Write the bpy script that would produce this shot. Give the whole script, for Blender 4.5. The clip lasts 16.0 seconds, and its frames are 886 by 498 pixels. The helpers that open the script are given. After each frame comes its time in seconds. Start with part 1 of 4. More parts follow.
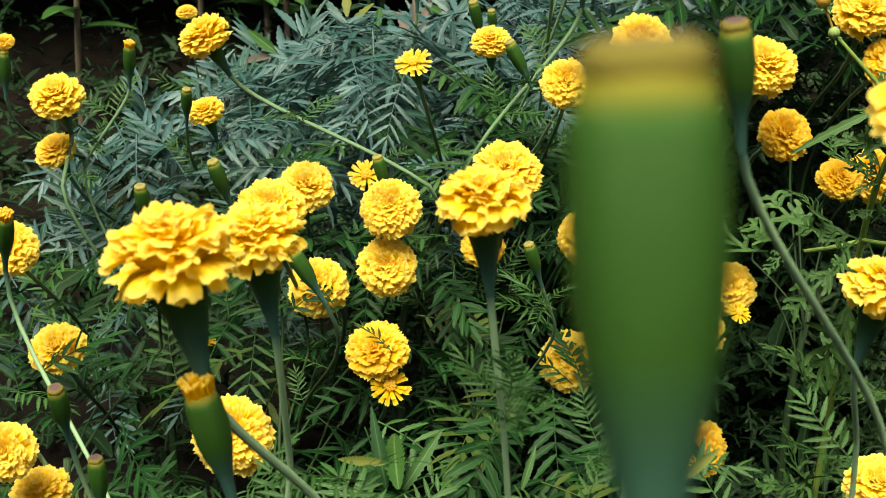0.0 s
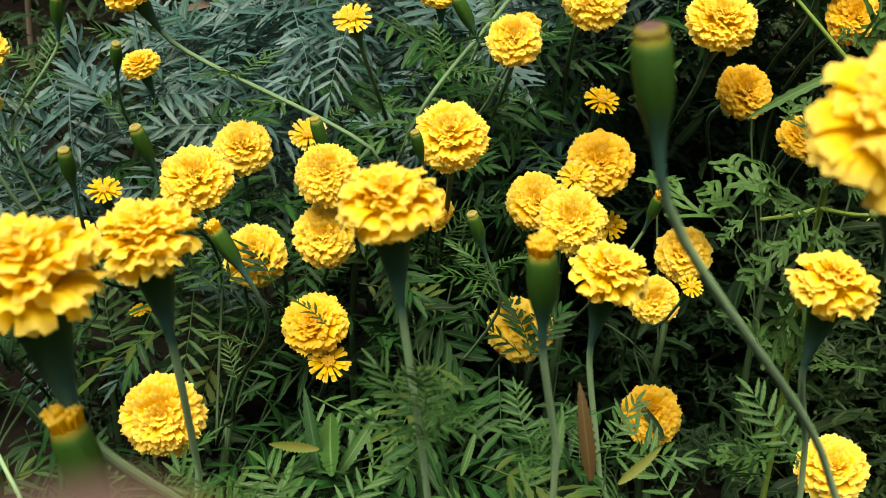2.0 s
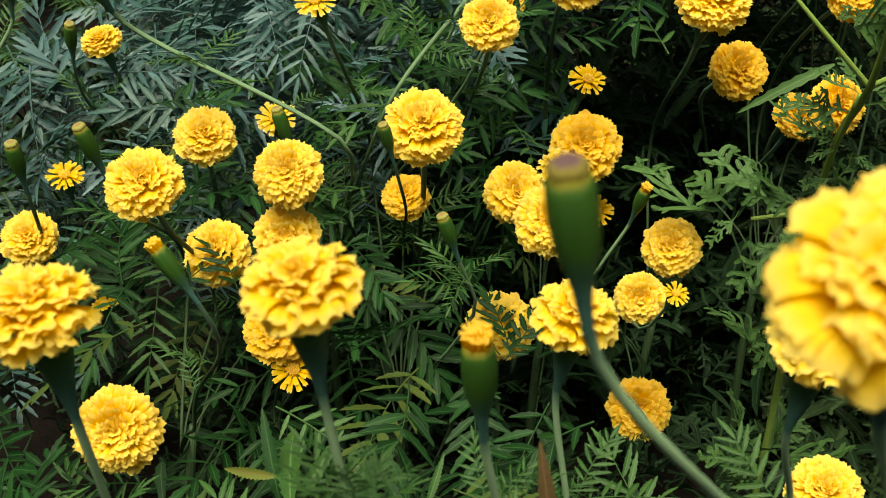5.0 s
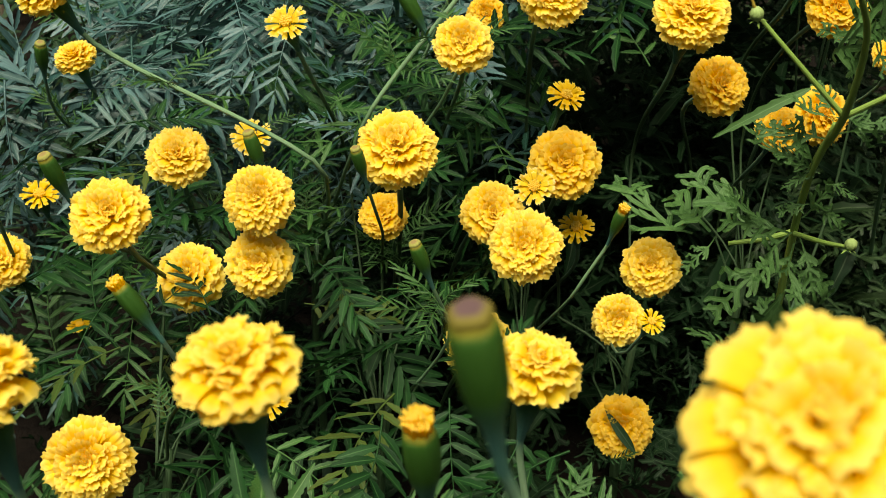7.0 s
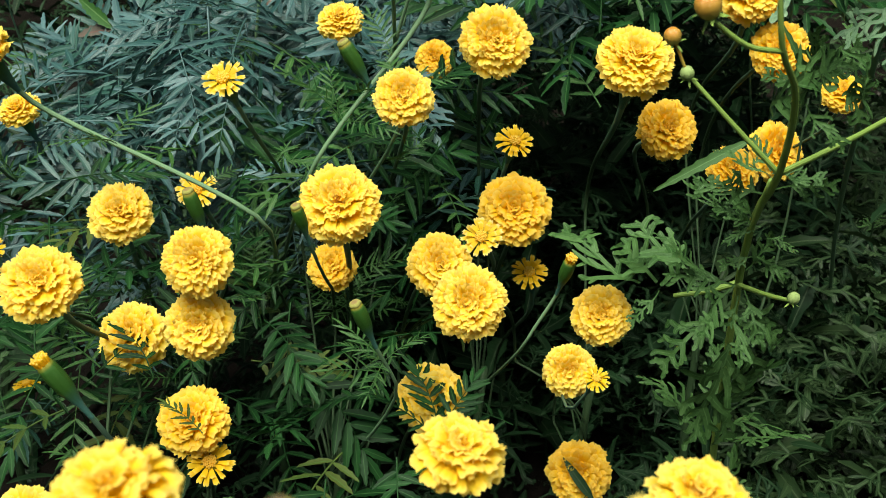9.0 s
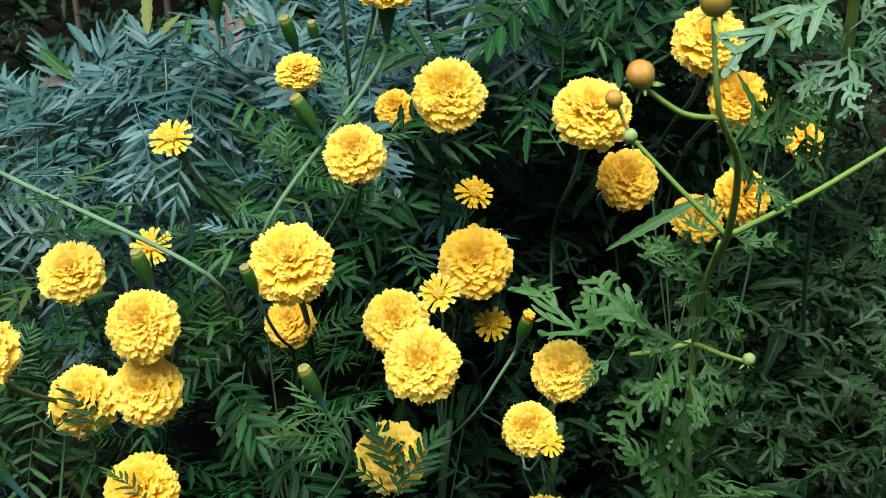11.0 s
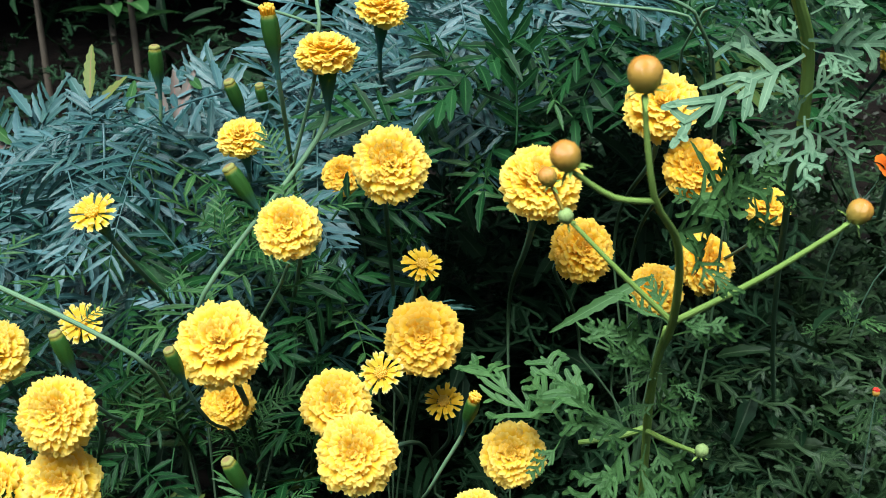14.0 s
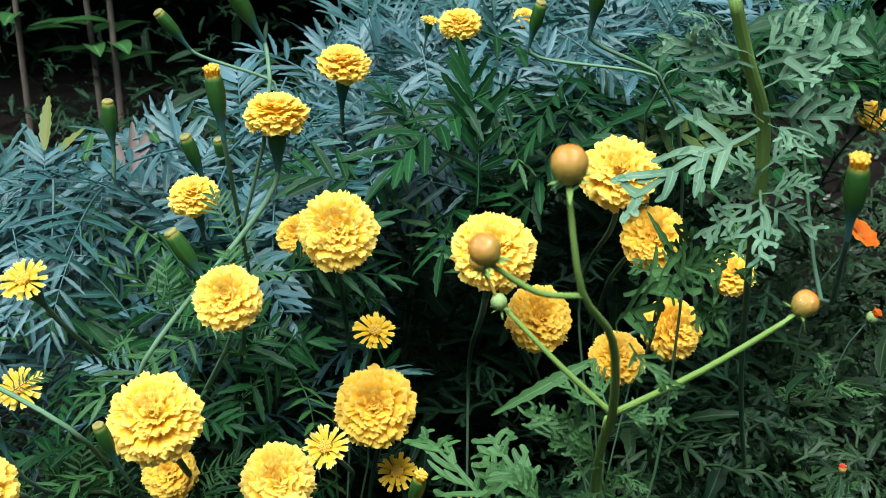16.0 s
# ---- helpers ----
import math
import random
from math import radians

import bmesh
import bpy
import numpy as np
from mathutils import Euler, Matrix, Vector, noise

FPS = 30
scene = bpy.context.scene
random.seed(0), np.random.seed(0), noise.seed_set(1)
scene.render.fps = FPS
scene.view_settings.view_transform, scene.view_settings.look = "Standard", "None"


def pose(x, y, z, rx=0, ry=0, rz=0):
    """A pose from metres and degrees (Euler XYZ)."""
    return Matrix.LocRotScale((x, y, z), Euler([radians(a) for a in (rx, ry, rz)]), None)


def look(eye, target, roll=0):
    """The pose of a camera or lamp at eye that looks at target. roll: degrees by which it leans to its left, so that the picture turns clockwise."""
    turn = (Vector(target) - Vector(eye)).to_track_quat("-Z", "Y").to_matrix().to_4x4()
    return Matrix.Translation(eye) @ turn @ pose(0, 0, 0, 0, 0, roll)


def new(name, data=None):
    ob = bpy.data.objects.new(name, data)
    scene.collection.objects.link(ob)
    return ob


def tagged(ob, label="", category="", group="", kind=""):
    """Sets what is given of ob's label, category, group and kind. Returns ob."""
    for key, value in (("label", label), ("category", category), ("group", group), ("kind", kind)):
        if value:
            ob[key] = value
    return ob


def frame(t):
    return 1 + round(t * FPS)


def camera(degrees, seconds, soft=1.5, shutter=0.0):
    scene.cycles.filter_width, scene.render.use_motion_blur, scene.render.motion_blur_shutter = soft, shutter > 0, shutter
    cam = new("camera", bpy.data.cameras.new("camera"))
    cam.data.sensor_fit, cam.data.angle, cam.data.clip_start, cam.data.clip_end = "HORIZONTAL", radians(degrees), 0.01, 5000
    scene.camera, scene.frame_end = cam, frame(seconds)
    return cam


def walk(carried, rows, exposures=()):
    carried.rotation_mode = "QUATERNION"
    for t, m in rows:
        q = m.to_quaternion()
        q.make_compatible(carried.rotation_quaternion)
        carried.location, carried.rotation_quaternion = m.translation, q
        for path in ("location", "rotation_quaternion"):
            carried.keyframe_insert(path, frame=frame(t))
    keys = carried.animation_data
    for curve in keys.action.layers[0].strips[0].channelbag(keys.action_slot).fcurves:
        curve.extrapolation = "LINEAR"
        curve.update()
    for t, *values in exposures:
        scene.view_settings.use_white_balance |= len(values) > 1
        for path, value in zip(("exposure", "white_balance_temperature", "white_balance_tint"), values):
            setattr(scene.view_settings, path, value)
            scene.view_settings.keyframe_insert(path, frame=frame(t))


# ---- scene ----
cam = camera(42.8, 16.0, soft=0.5)
PATH = [
    (0, (-0.0179, -0.0485, 1.1455), (-0.0538, 0.8778, 0.7703), 0.60),
    (0.5, (-0.0152, -0.0337, 1.1468), (-0.0389, 0.8872, 0.7576), 0.79),
    (1, (-0.0098, -0.0183, 1.1476), (-0.0242, 0.8961, 0.7429), 1.18),
    (1.5, (0.0000, 0.0000, 1.1500), (-0.0097, 0.9086, 0.7324), 1.14),
    (2, (0.0101, 0.0177, 1.1538), (0.0003, 0.9219, 0.7268), 1.04),
    (2.5, (0.0183, 0.0324, 1.1568), (0.0087, 0.9333, 0.7229), 0.93),
    (3, (0.0258, 0.0447, 1.1621), (0.0155, 0.9410, 0.7186), 0.86),
    (3.5, (0.0309, 0.0642, 1.1645), (0.0215, 0.9524, 0.7051), 0.78),
    (4, (0.0348, 0.0835, 1.1658), (0.0239, 0.9678, 0.6989), 0.83),
    (6.5, (0.0531, 0.1215, 1.1966), (0.0375, 0.9969, 0.7133), 0.07),
    (7, (0.0608, 0.1341, 1.1992), (0.0498, 1.0089, 0.7148), 0.20),
    (7.5, (0.0690, 0.1516, 1.1959), (0.0694, 1.0264, 0.7114), 0.49),
    (8, (0.0794, 0.1513, 1.2072), (0.0794, 1.0259, 0.7224), 0.01),
    (8.5, (0.0880, 0.1497, 1.2217), (0.0899, 1.0276, 0.7428), -0.29),
    (9, (0.0957, 0.1634, 1.2226), (0.1004, 1.0457, 0.7518), -0.56),
    (9.5, (0.1047, 0.1715, 1.2279), (0.1102, 1.0561, 0.7615), -0.90),
    (10, (0.1126, 0.1774, 1.2335), (0.1202, 1.0661, 0.7750), -0.97),
    (12.5, (0.1542, 0.2240, 1.2389), (0.1745, 1.1212, 0.7977), -1.14),
    (13, (0.1554, 0.2331, 1.2364), (0.1811, 1.1337, 0.8026), -0.98),
    (13.5, (0.1600, 0.2366, 1.2343), (0.1894, 1.1430, 0.8130), -0.86),
    (14, (0.1725, 0.2531, 1.2336), (0.1986, 1.1653, 0.8246), -1.05),
    (14.5, (0.1834, 0.2600, 1.2384), (0.2107, 1.1758, 0.8377), -0.92),
    (15, (0.1926, 0.2662, 1.2439), (0.2243, 1.1845, 0.8493), -0.60),
    (15.5, (0.2037, 0.2838, 1.2446), (0.2339, 1.2048, 0.8562), -0.39),
    (16, (0.2136, 0.2956, 1.2460), (0.2462, 1.2202, 0.8666), -0.26),
]
walk(cam, [(t, look(eye, target, roll)) for t, eye, target, roll in PATH], exposures=[(0.0, 0.78, 7900, 2), (1.5, 0.66, 8200, 5), (3.5, 0.55, 8200, 4), (7.0, 0.44, 7900, 4), (10.0, 0.63, 6350, 3), (12.5, 0.71, 5900, 4), (16.0, 0.81, 5600, 7)])

# the lens keeps the middle distance sharp and softens what is a hand's width away
cam.data.dof.use_dof = True
cam.data.dof.focus_distance = 1.1
cam.data.dof.aperture_fstop = 18.5

# ---- sky and light: an overcast day, light from high up ----
world = bpy.data.worlds.new("overcast_sky")
world.use_nodes = True
scene.world = world
bg = world.node_tree.nodes["Background"]
sky = world.node_tree.nodes.new("ShaderNodeTexSky")
sky.sky_type, sky.sun_disc = "NISHITA", False
sky.sun_elevation, sky.sun_rotation = radians(69), radians(155)
sky.air_density, sky.dust_density, sky.ozone_density = 1.0, 4.0, 1.0
world.node_tree.links.new(sky.outputs[0], bg.inputs[0])
bg.inputs[1].default_value = 0.05
sun_data = bpy.data.lights.new("sun", "SUN")
sun_data.energy, sun_data.angle, sun_data.color = 5.0, radians(40), (1.0, 0.98, 0.93)
sun = new("sun", sun_data)
sun.matrix_world = look((-0.8, -1.75, 5.0), (0, 0, 0))

rng = random.Random(7)


# ---- materials ----
class Nodes:
    """A new node material with short ways to add and join its nodes."""

    def __init__(self, name):
        self.mat = bpy.data.materials.new(name)
        self.mat.use_nodes = True
        self.tree = self.mat.node_tree
        self.bsdf = self.tree.nodes["Principled BSDF"]
        self.out = self.tree.nodes["Material Output"]

    def add(self, kind, **values):
        n = self.tree.nodes.new(kind)
        for key, value in values.items():
            n.inputs[key].default_value = value
        return n

    def join(self, a, b):
        self.tree.links.new(a, b)

    def noise(self, scale, detail=3.0, rough=0.55):
        n = self.add("ShaderNodeTexNoise", Scale=scale, Detail=detail, Roughness=rough)
        c = self.add("ShaderNodeTexCoord")
        self.join(c.outputs["Object"], n.inputs["Vector"])
        return n.outputs["Fac"]

    def ramp(self, fac, *stops):
        n = self.add("ShaderNodeValToRGB")
        e = n.color_ramp.elements
        while len(e) < len(stops):
            e.new(0.5)
        for slot, (at, colour) in zip(e, stops):
            slot.position, slot.color = at, (*colour, 1)
        self.join(fac, n.inputs[0])
        return n.outputs[0]

    def mix(self, fac, a, b, blend="MIX"):
        n = self.tree.nodes.new("ShaderNodeMix")
        n.data_type, n.blend_type = "RGBA", blend
        for slot, value in ((n.inputs[0], fac), (n.inputs[6], a), (n.inputs[7], b)):
            if isinstance(value, bpy.types.NodeSocket):
                self.join(value, slot)
            elif isinstance(value, tuple):
                slot.default_value = (*value, 1)
            else:
                slot.default_value = value
        return n.outputs[2]

    def bump(self, height, strength, distance):
        n = self.add("ShaderNodeBump", Strength=strength, Distance=distance)
        self.join(height, n.inputs["Height"])
        self.join(n.outputs[0], self.bsdf.inputs["Normal"])
        return n.outputs[0]

    def random(self):
        return self.add("ShaderNodeObjectInfo").outputs["Random"]

    def island(self):
        return self.add("ShaderNodeNewGeometry").outputs["Random Per Island"]

    def uv(self, axis):
        c, s = self.add("ShaderNodeUVMap"), self.add("ShaderNodeSeparateXYZ")
        self.join(c.outputs[0], s.inputs[0])
        return s.outputs[axis]

    def math(self, op, a, b):
        n = self.tree.nodes.new("ShaderNodeMath")
        n.operation = op
        for slot, value in zip(n.inputs, (a, b)):
            if isinstance(value, bpy.types.NodeSocket):
                self.join(value, slot)
            else:
                slot.default_value = value
        return n.outputs[0]

    def finish(self, colour, rough, thin=0.0, spec=0.5):
        self.join(colour, self.bsdf.inputs["Base Color"])
        self.bsdf.inputs["Roughness"].default_value = rough
        self.bsdf.inputs["Specular IOR Level"].default_value = spec
        if thin:
            t, m = self.add("ShaderNodeBsdfTranslucent"), self.add("ShaderNodeMixShader", Fac=thin)
            self.join(colour, t.inputs[0])
            self.join(self.bsdf.outputs[0], m.inputs[1])
            self.join(t.outputs[0], m.inputs[2])
            self.join(m.outputs[0], self.out.inputs[0])
        return self.mat


def leaf_material(name, dark, light, rib, rough=0.42, thin=0.18, warm=None, spec=0.28, other=None):
    n = Nodes(name)
    base = n.ramp(n.island(), (0.0, dark), (1.0, light))
    base = n.mix(n.math("MULTIPLY", n.noise(22.0), 0.5), base, tuple(v * 0.55 for v in dark))
    if warm:
        base = n.mix(n.ramp(n.random(), (0.9, (0, 0, 0)), (1.0, (0.5, 0.5, 0.5))), base, warm)
    if other:
        base = n.mix(n.ramp(n.random(), (0.25, (0, 0, 0)), (0.95, (0.60, 0.60, 0.60))), base, other)
    across = n.math("ABSOLUTE", n.math("SUBTRACT", n.uv(0), 0.5), 0.0)
    line = n.ramp(across, (0.0, (0.75, 0.75, 0.75)), (0.07, (0, 0, 0)))
    base = n.mix(line, base, rib)
    n.bump(n.noise(90.0), 0.25, 0.004)
    return n.finish(base, rough, thin, spec)


def petal_material(name, heart, middle, edge):
    n = Nodes(name)
    along = n.ramp(n.uv(1), (0.0, heart), (0.60, middle), (0.78, middle), (0.97, edge))
    base = n.mix(n.math("MULTIPLY", n.noise(40.0), 0.35), along, middle)
    base = n.mix(n.math("MULTIPLY", n.random(), 0.3), base, heart)
    base = n.mix(n.math("MULTIPLY", n.island(), 0.25), base, middle)
    streak = n.math("SINE", n.math("MULTIPLY", n.uv(0), 60.0), 0.0)
    n.bump(n.math("ADD", n.math("MULTIPLY", streak, 0.4), n.noise(160.0)), 0.4, 0.0015)
    return n.finish(base, 0.62, 0.47, 0.25)


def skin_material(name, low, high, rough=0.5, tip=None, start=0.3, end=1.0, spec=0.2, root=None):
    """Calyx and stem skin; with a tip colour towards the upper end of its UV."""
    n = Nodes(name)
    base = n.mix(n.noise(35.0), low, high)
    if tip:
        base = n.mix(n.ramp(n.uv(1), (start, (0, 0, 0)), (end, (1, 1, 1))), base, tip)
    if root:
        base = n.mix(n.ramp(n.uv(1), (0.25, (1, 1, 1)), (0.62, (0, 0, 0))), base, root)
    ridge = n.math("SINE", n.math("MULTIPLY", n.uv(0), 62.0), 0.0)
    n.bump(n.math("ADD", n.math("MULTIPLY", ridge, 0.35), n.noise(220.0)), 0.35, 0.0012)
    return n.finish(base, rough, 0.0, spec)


M_LEAF = leaf_material("marigold_leaf", (0.003, 0.022, 0.005), (0.017, 0.074, 0.018), (0.05, 0.13, 0.04), 0.44, 0.09, (0.12, 0.15, 0.03), 0.14)
# blue-green back leaves with the sky's pale sheen painted into the colour
M_GLAUCOUS_SHEEN = leaf_material("glaucous_sheen_leaf", (0.014, 0.062, 0.058), (0.098, 0.195, 0.206), (0.11, 0.21, 0.18), 0.42, 0.10, None, 0.45, (0.010, 0.056, 0.024))
M_YOUNG = leaf_material("young_leaf", (0.022, 0.080, 0.018), (0.050, 0.140, 0.032), (0.14, 0.24, 0.09), 0.45, 0.2)
M_COSMOS = leaf_material("cosmos_leaf", (0.026, 0.078, 0.017), (0.080, 0.175, 0.050), (0.11, 0.22, 0.08), 0.5, 0.15, None, 0.20)
M_PALE_LEAF = leaf_material("pale_cosmos_leaf", (0.095, 0.205, 0.105), (0.215, 0.360, 0.200), (0.27, 0.42, 0.24), 0.48, 0.25)
# leaf green near black: the undergrowth's deep shade is put into the colour
M_SHADE_LEAF = leaf_material("shade_painted_leaf", (0.005, 0.020, 0.007), (0.017, 0.048, 0.018), (0.06, 0.09, 0.05), 0.55, 0.12, None, 0.10)
M_HERB = leaf_material("herb_leaf", (0.006, 0.021, 0.006), (0.036, 0.070, 0.026), (0.07, 0.11, 0.05), 0.5, 0.12, None, 0.14)
M_AUTUMN = leaf_material("turning_leaf", (0.08, 0.16, 0.025), (0.20, 0.19, 0.045), (0.24, 0.12, 0.05), 0.5, 0.2)
M_BROWN = leaf_material("browned_leaf", (0.040, 0.040, 0.010), (0.105, 0.055, 0.018), (0.16, 0.08, 0.03), 0.6, 0.2)
M_REDDISH = leaf_material("reddish_leaf", (0.10, 0.13, 0.10), (0.20, 0.13, 0.11), (0.26, 0.10, 0.08), 0.5, 0.2)
M_YELLOW = petal_material("yellow_petal", (0.96, 0.59, 0.014), (0.98, 0.715, 0.045), (0.99, 0.85, 0.27))
# golden tufts, discs and blooms; the blooms' deeper tone carries painted shade
M_GOLD = petal_material("gold_shade_petal", (0.93, 0.50, 0.008), (0.97, 0.66, 0.026), (0.98, 0.79, 0.19))
M_STAR = petal_material("star_petal", (0.94, 0.54, 0.010), (0.96, 0.70, 0.06), (0.97, 0.86, 0.45))
M_ORANGE = petal_material("orange_petal", (0.55, 0.08, 0.004), (0.85, 0.18, 0.006), (0.90, 0.24, 0.012))
M_CALYX = skin_material("calyx_green", (0.018, 0.068, 0.007), (0.037, 0.110, 0.017), 0.55, (0.190, 0.160, 0.012), 0.92, root=(0.040, 0.120, 0.096))
# stem green; shade is painted in as a darker tone along the stalk
M_STEM = skin_material("stem_green_shaded", (0.080, 0.160, 0.100), (0.115, 0.205, 0.130), 0.55, (0.026, 0.054, 0.022), 0.03, 0.32)
M_PALE_STEM = skin_material("pale_stem", (0.040, 0.125, 0.095), (0.070, 0.165, 0.125), 0.55, (0.310, 0.500, 0.280), 0.0, 0.14)
M_BED_STEM = skin_material("bed_stem", (0.095, 0.185, 0.095), (0.145, 0.245, 0.130), 0.55)
M_COSMOS_STEM = skin_material("cosmos_stem", (0.150, 0.255, 0.045), (0.225, 0.340, 0.080), 0.5)
M_GREEN_BUD = skin_material("green_bud", (0.200, 0.300, 0.090), (0.320, 0.420, 0.150), 0.5)
# tan tips of the near buds, with shade put into the tone
M_TIP = skin_material("shaded_bud_tip", (0.14, 0.118, 0.020), (0.20, 0.168, 0.032), 0.8, (0.10, 0.060, 0.060), 0.45, 0.75)
M_FRESH_TIP = skin_material("fresh_bud_tip", (0.20, 0.210, 0.050), (0.30, 0.290, 0.075), 0.7, (0.22, 0.160, 0.060), 0.55, 0.85)
M_BRONZE = skin_material("bronze_bud", (0.30, 0.250, 0.045), (0.46, 0.330, 0.055), 0.26, (0.55, 0.18, 0.018), 0.3, 1.0, 0.6)
M_STALK = skin_material("dry_stalk", (0.10, 0.080, 0.055), (0.19, 0.155, 0.115), 0.8)

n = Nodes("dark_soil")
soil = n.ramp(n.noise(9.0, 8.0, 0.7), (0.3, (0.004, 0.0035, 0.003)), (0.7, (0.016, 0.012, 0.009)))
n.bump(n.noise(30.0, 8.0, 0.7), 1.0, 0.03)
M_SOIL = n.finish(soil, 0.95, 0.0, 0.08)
n = Nodes("leaf_litter")
M_LITTER = n.finish(n.ramp(n.island(), (0.0, (0.010, 0.010, 0.007)), (0.55, (0.034, 0.032, 0.023)), (0.85, (0.042, 0.062, 0.036)), (0.95, (0.10, 0.10, 0.08)), (1.0, (0.28, 0.26, 0.22))), 0.8)
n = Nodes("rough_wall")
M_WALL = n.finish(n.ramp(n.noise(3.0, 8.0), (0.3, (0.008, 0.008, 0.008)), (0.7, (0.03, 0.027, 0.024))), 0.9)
n = Nodes("red_plastic")
M_RED = n.finish(n.ramp(n.noise(8.0), (0.0, (0.5, 0.02, 0.01)), (1.0, (0.6, 0.04, 0.02))), 0.4)


# ---- mesh tools ----
class Shape:
    """Points, faces and UVs that grow into one mesh."""

    def __init__(self):
        self.points, self.faces, self.uvs = [], [], []

    def grid(self, rows, uvs, closed=False):
        """Rows of points, joined by quads."""
        start, wide = len(self.points), len(rows[0])
        for row, marks in zip(rows, uvs):
            self.points += [tuple(p) for p in row]
            self.uvs += marks
        for i in range(len(rows) - 1):
            for j in range(wide - (0 if closed else 1)):
                a, b = start + i * wide + j, start + i * wide + (j + 1) % wide
                self.faces.append((a, b, b + wide, a + wide))

    def merge(self, other, m):
        start = len(self.points)
        self.points += [tuple(m @ Vector(p)) for p in other.points]
        self.uvs += other.uvs
        self.faces += [tuple(start + i for i in f) for f in other.faces]

    def tube(self, path, radii, sides=6, cap=True):
        path = [Vector(p) for p in path]
        rows, marks, side = [], [], None
        for i, p in enumerate(path):
            way = (path[min(i + 1, len(path) - 1)] - path[max(i - 1, 0)]).normalized()
            if side is None:
                side = way.orthogonal().normalized()
            side = (side - way * side.dot(way)).normalized()
            up = way.cross(side)
            r = radii[i] if isinstance(radii, (list, tuple)) else radii
            rows.append([p + r * (math.cos(a) * side + math.sin(a) * up) for a in (2 * math.pi * k / sides for k in range(sides))])
            marks.append([(k / sides, i / (len(path) - 1)) for k in range(sides)])
        self.grid(rows, marks, closed=True)
        if cap:
            self.faces.append(tuple(range(len(self.points) - sides, len(self.points))))

    def mesh(self, name, mat, smooth=True):
        me = bpy.data.meshes.new(name)
        me.from_pydata(self.points, [], self.faces)
        layer = me.uv_layers.new(name="UVMap")
        index = np.empty(len(me.loops), dtype=np.int32)
        me.loops.foreach_get("vertex_index", index)
        layer.data.foreach_set("uv", np.array(self.uvs, dtype=np.float32)[index].ravel())
        if smooth:
            me.polygons.foreach_set("use_smooth", np.ones(len(me.polygons), dtype=bool))
        me.materials.append(mat)
        return me


def part(name, mesh, parent, m=None, label=""):
    ob = new(name, mesh)
    ob.parent = parent
    if m is not None:
        ob.matrix_basis = m
    return tagged(ob, label)


def thing(name, at, label, category, group="", kind=""):
    return tagged(set_at(new(name), at), label, category, group, kind)


def set_at(ob, at):
    ob.location = at
    return ob


def bezier(a, b, c, d, n=10):
    a, b, c, d = (Vector(v) for v in (a, b, c, d))
    return [a * (1 - t) ** 3 + b * 3 * t * (1 - t) ** 2 + c * 3 * t * t * (1 - t) + d * t**3 for t in (i / n for i in range(n + 1))]


def frame_on(normal, turn, at, size):
    """A placing with z along the normal, turned round it, at a size."""
    q = Vector(normal).to_track_quat("Z", "Y").to_matrix().to_4x4()
    return Matrix.Translation(at) @ q @ Matrix.Rotation(turn, 4, "Z") @ Matrix.Diagonal((size, size, size, 1))


# ---- petals and blooms, for a head of radius 1 ----
def petal_shape(length, width, notch, curl, wave, seed, cols=7, rows=7):
    """A ruffled petal along +x from the origin, its face up; the end notched and rolled over by the angle curl."""
    r, s, grid, marks = random.Random(seed), Shape(), [], []
    phase, lobes = r.uniform(0, 6.28), r.choice((1.3, 1.7, 2.2))
    spine, x, z = [(0.0, 0.0)], 0.0, 0.0
    for i in range(1, rows):
        v = (i - 0.5) / (rows - 1)
        bend = curl * max((v - 0.35) / 0.65, 0.0) ** 1.4
        x, z = x + math.cos(bend), z - math.sin(bend)
        spine.append((x, z))
    far, dip = math.hypot(x, z), math.atan2(z, x)
    for i in range(rows):
        v = i / (rows - 1)
        half = width * (0.18 + 0.82 * v ** 0.7) * (1.0 if i < rows - 1 else 0.93) / 2
        px, pz = spine[i]
        px, pz = (px * math.cos(dip) + pz * math.sin(dip)) / far, (pz * math.cos(dip) - px * math.sin(dip)) / far
        line, mark = [], []
        for j in range(cols):
            u = j / (cols - 1)
            y = (u - 0.5) * 2
            x = length * (px - notch * v**7 * (0.5 + 0.5 * math.cos(lobes * math.pi * y + phase)) - 0.06 * v**3 * y * y)
            z = length * pz + width * (wave * v * v * (math.sin(lobes * math.pi * y + phase) + 0.4 * math.sin(3.3 * math.pi * y + 2 * phase + 4 * v)) + 0.14 * y * y * (1 - 1.7 * v))
            line.append((x, y * half, z))
            mark.append((u, v))
        grid.append(line)
        marks.append(mark)
    s.grid(grid, marks)
    return s


PETALS, FINE_PETALS = ([petal_shape(1.0, 0.44 + 0.07 * (k % 3), 0.06 + 0.05 * (k % 2), 0.50 + 0.38 * (k % 3), 0.075, 40 + k, cols, rows) for k in range(6)] for cols, rows in ((5, 6), (7, 7)))
STRAPS = [petal_shape(1.0, 0.30, 0.12, 0.15 + 0.35 * (k % 2), 0.06, 70 + k, 5, 5) for k in range(4)]
PETAL_MESH, RING_MESH = {}, {}
# elevation, how many, width, reach: from the lowest ring to the crown
DENSE = ((-26, 22, 0.60, 0.88), (-11, 28, 0.58, 0.98), (4, 32, 0.55, 1.00), (18, 33, 0.52, 0.99), (32, 31, 0.50, 0.96), (45, 28, 0.47, 0.93), (57, 24, 0.44, 0.88), (67, 19, 0.41, 0.82), (77, 15, 0.36, 0.74), (86, 10, 0.31, 0.68))
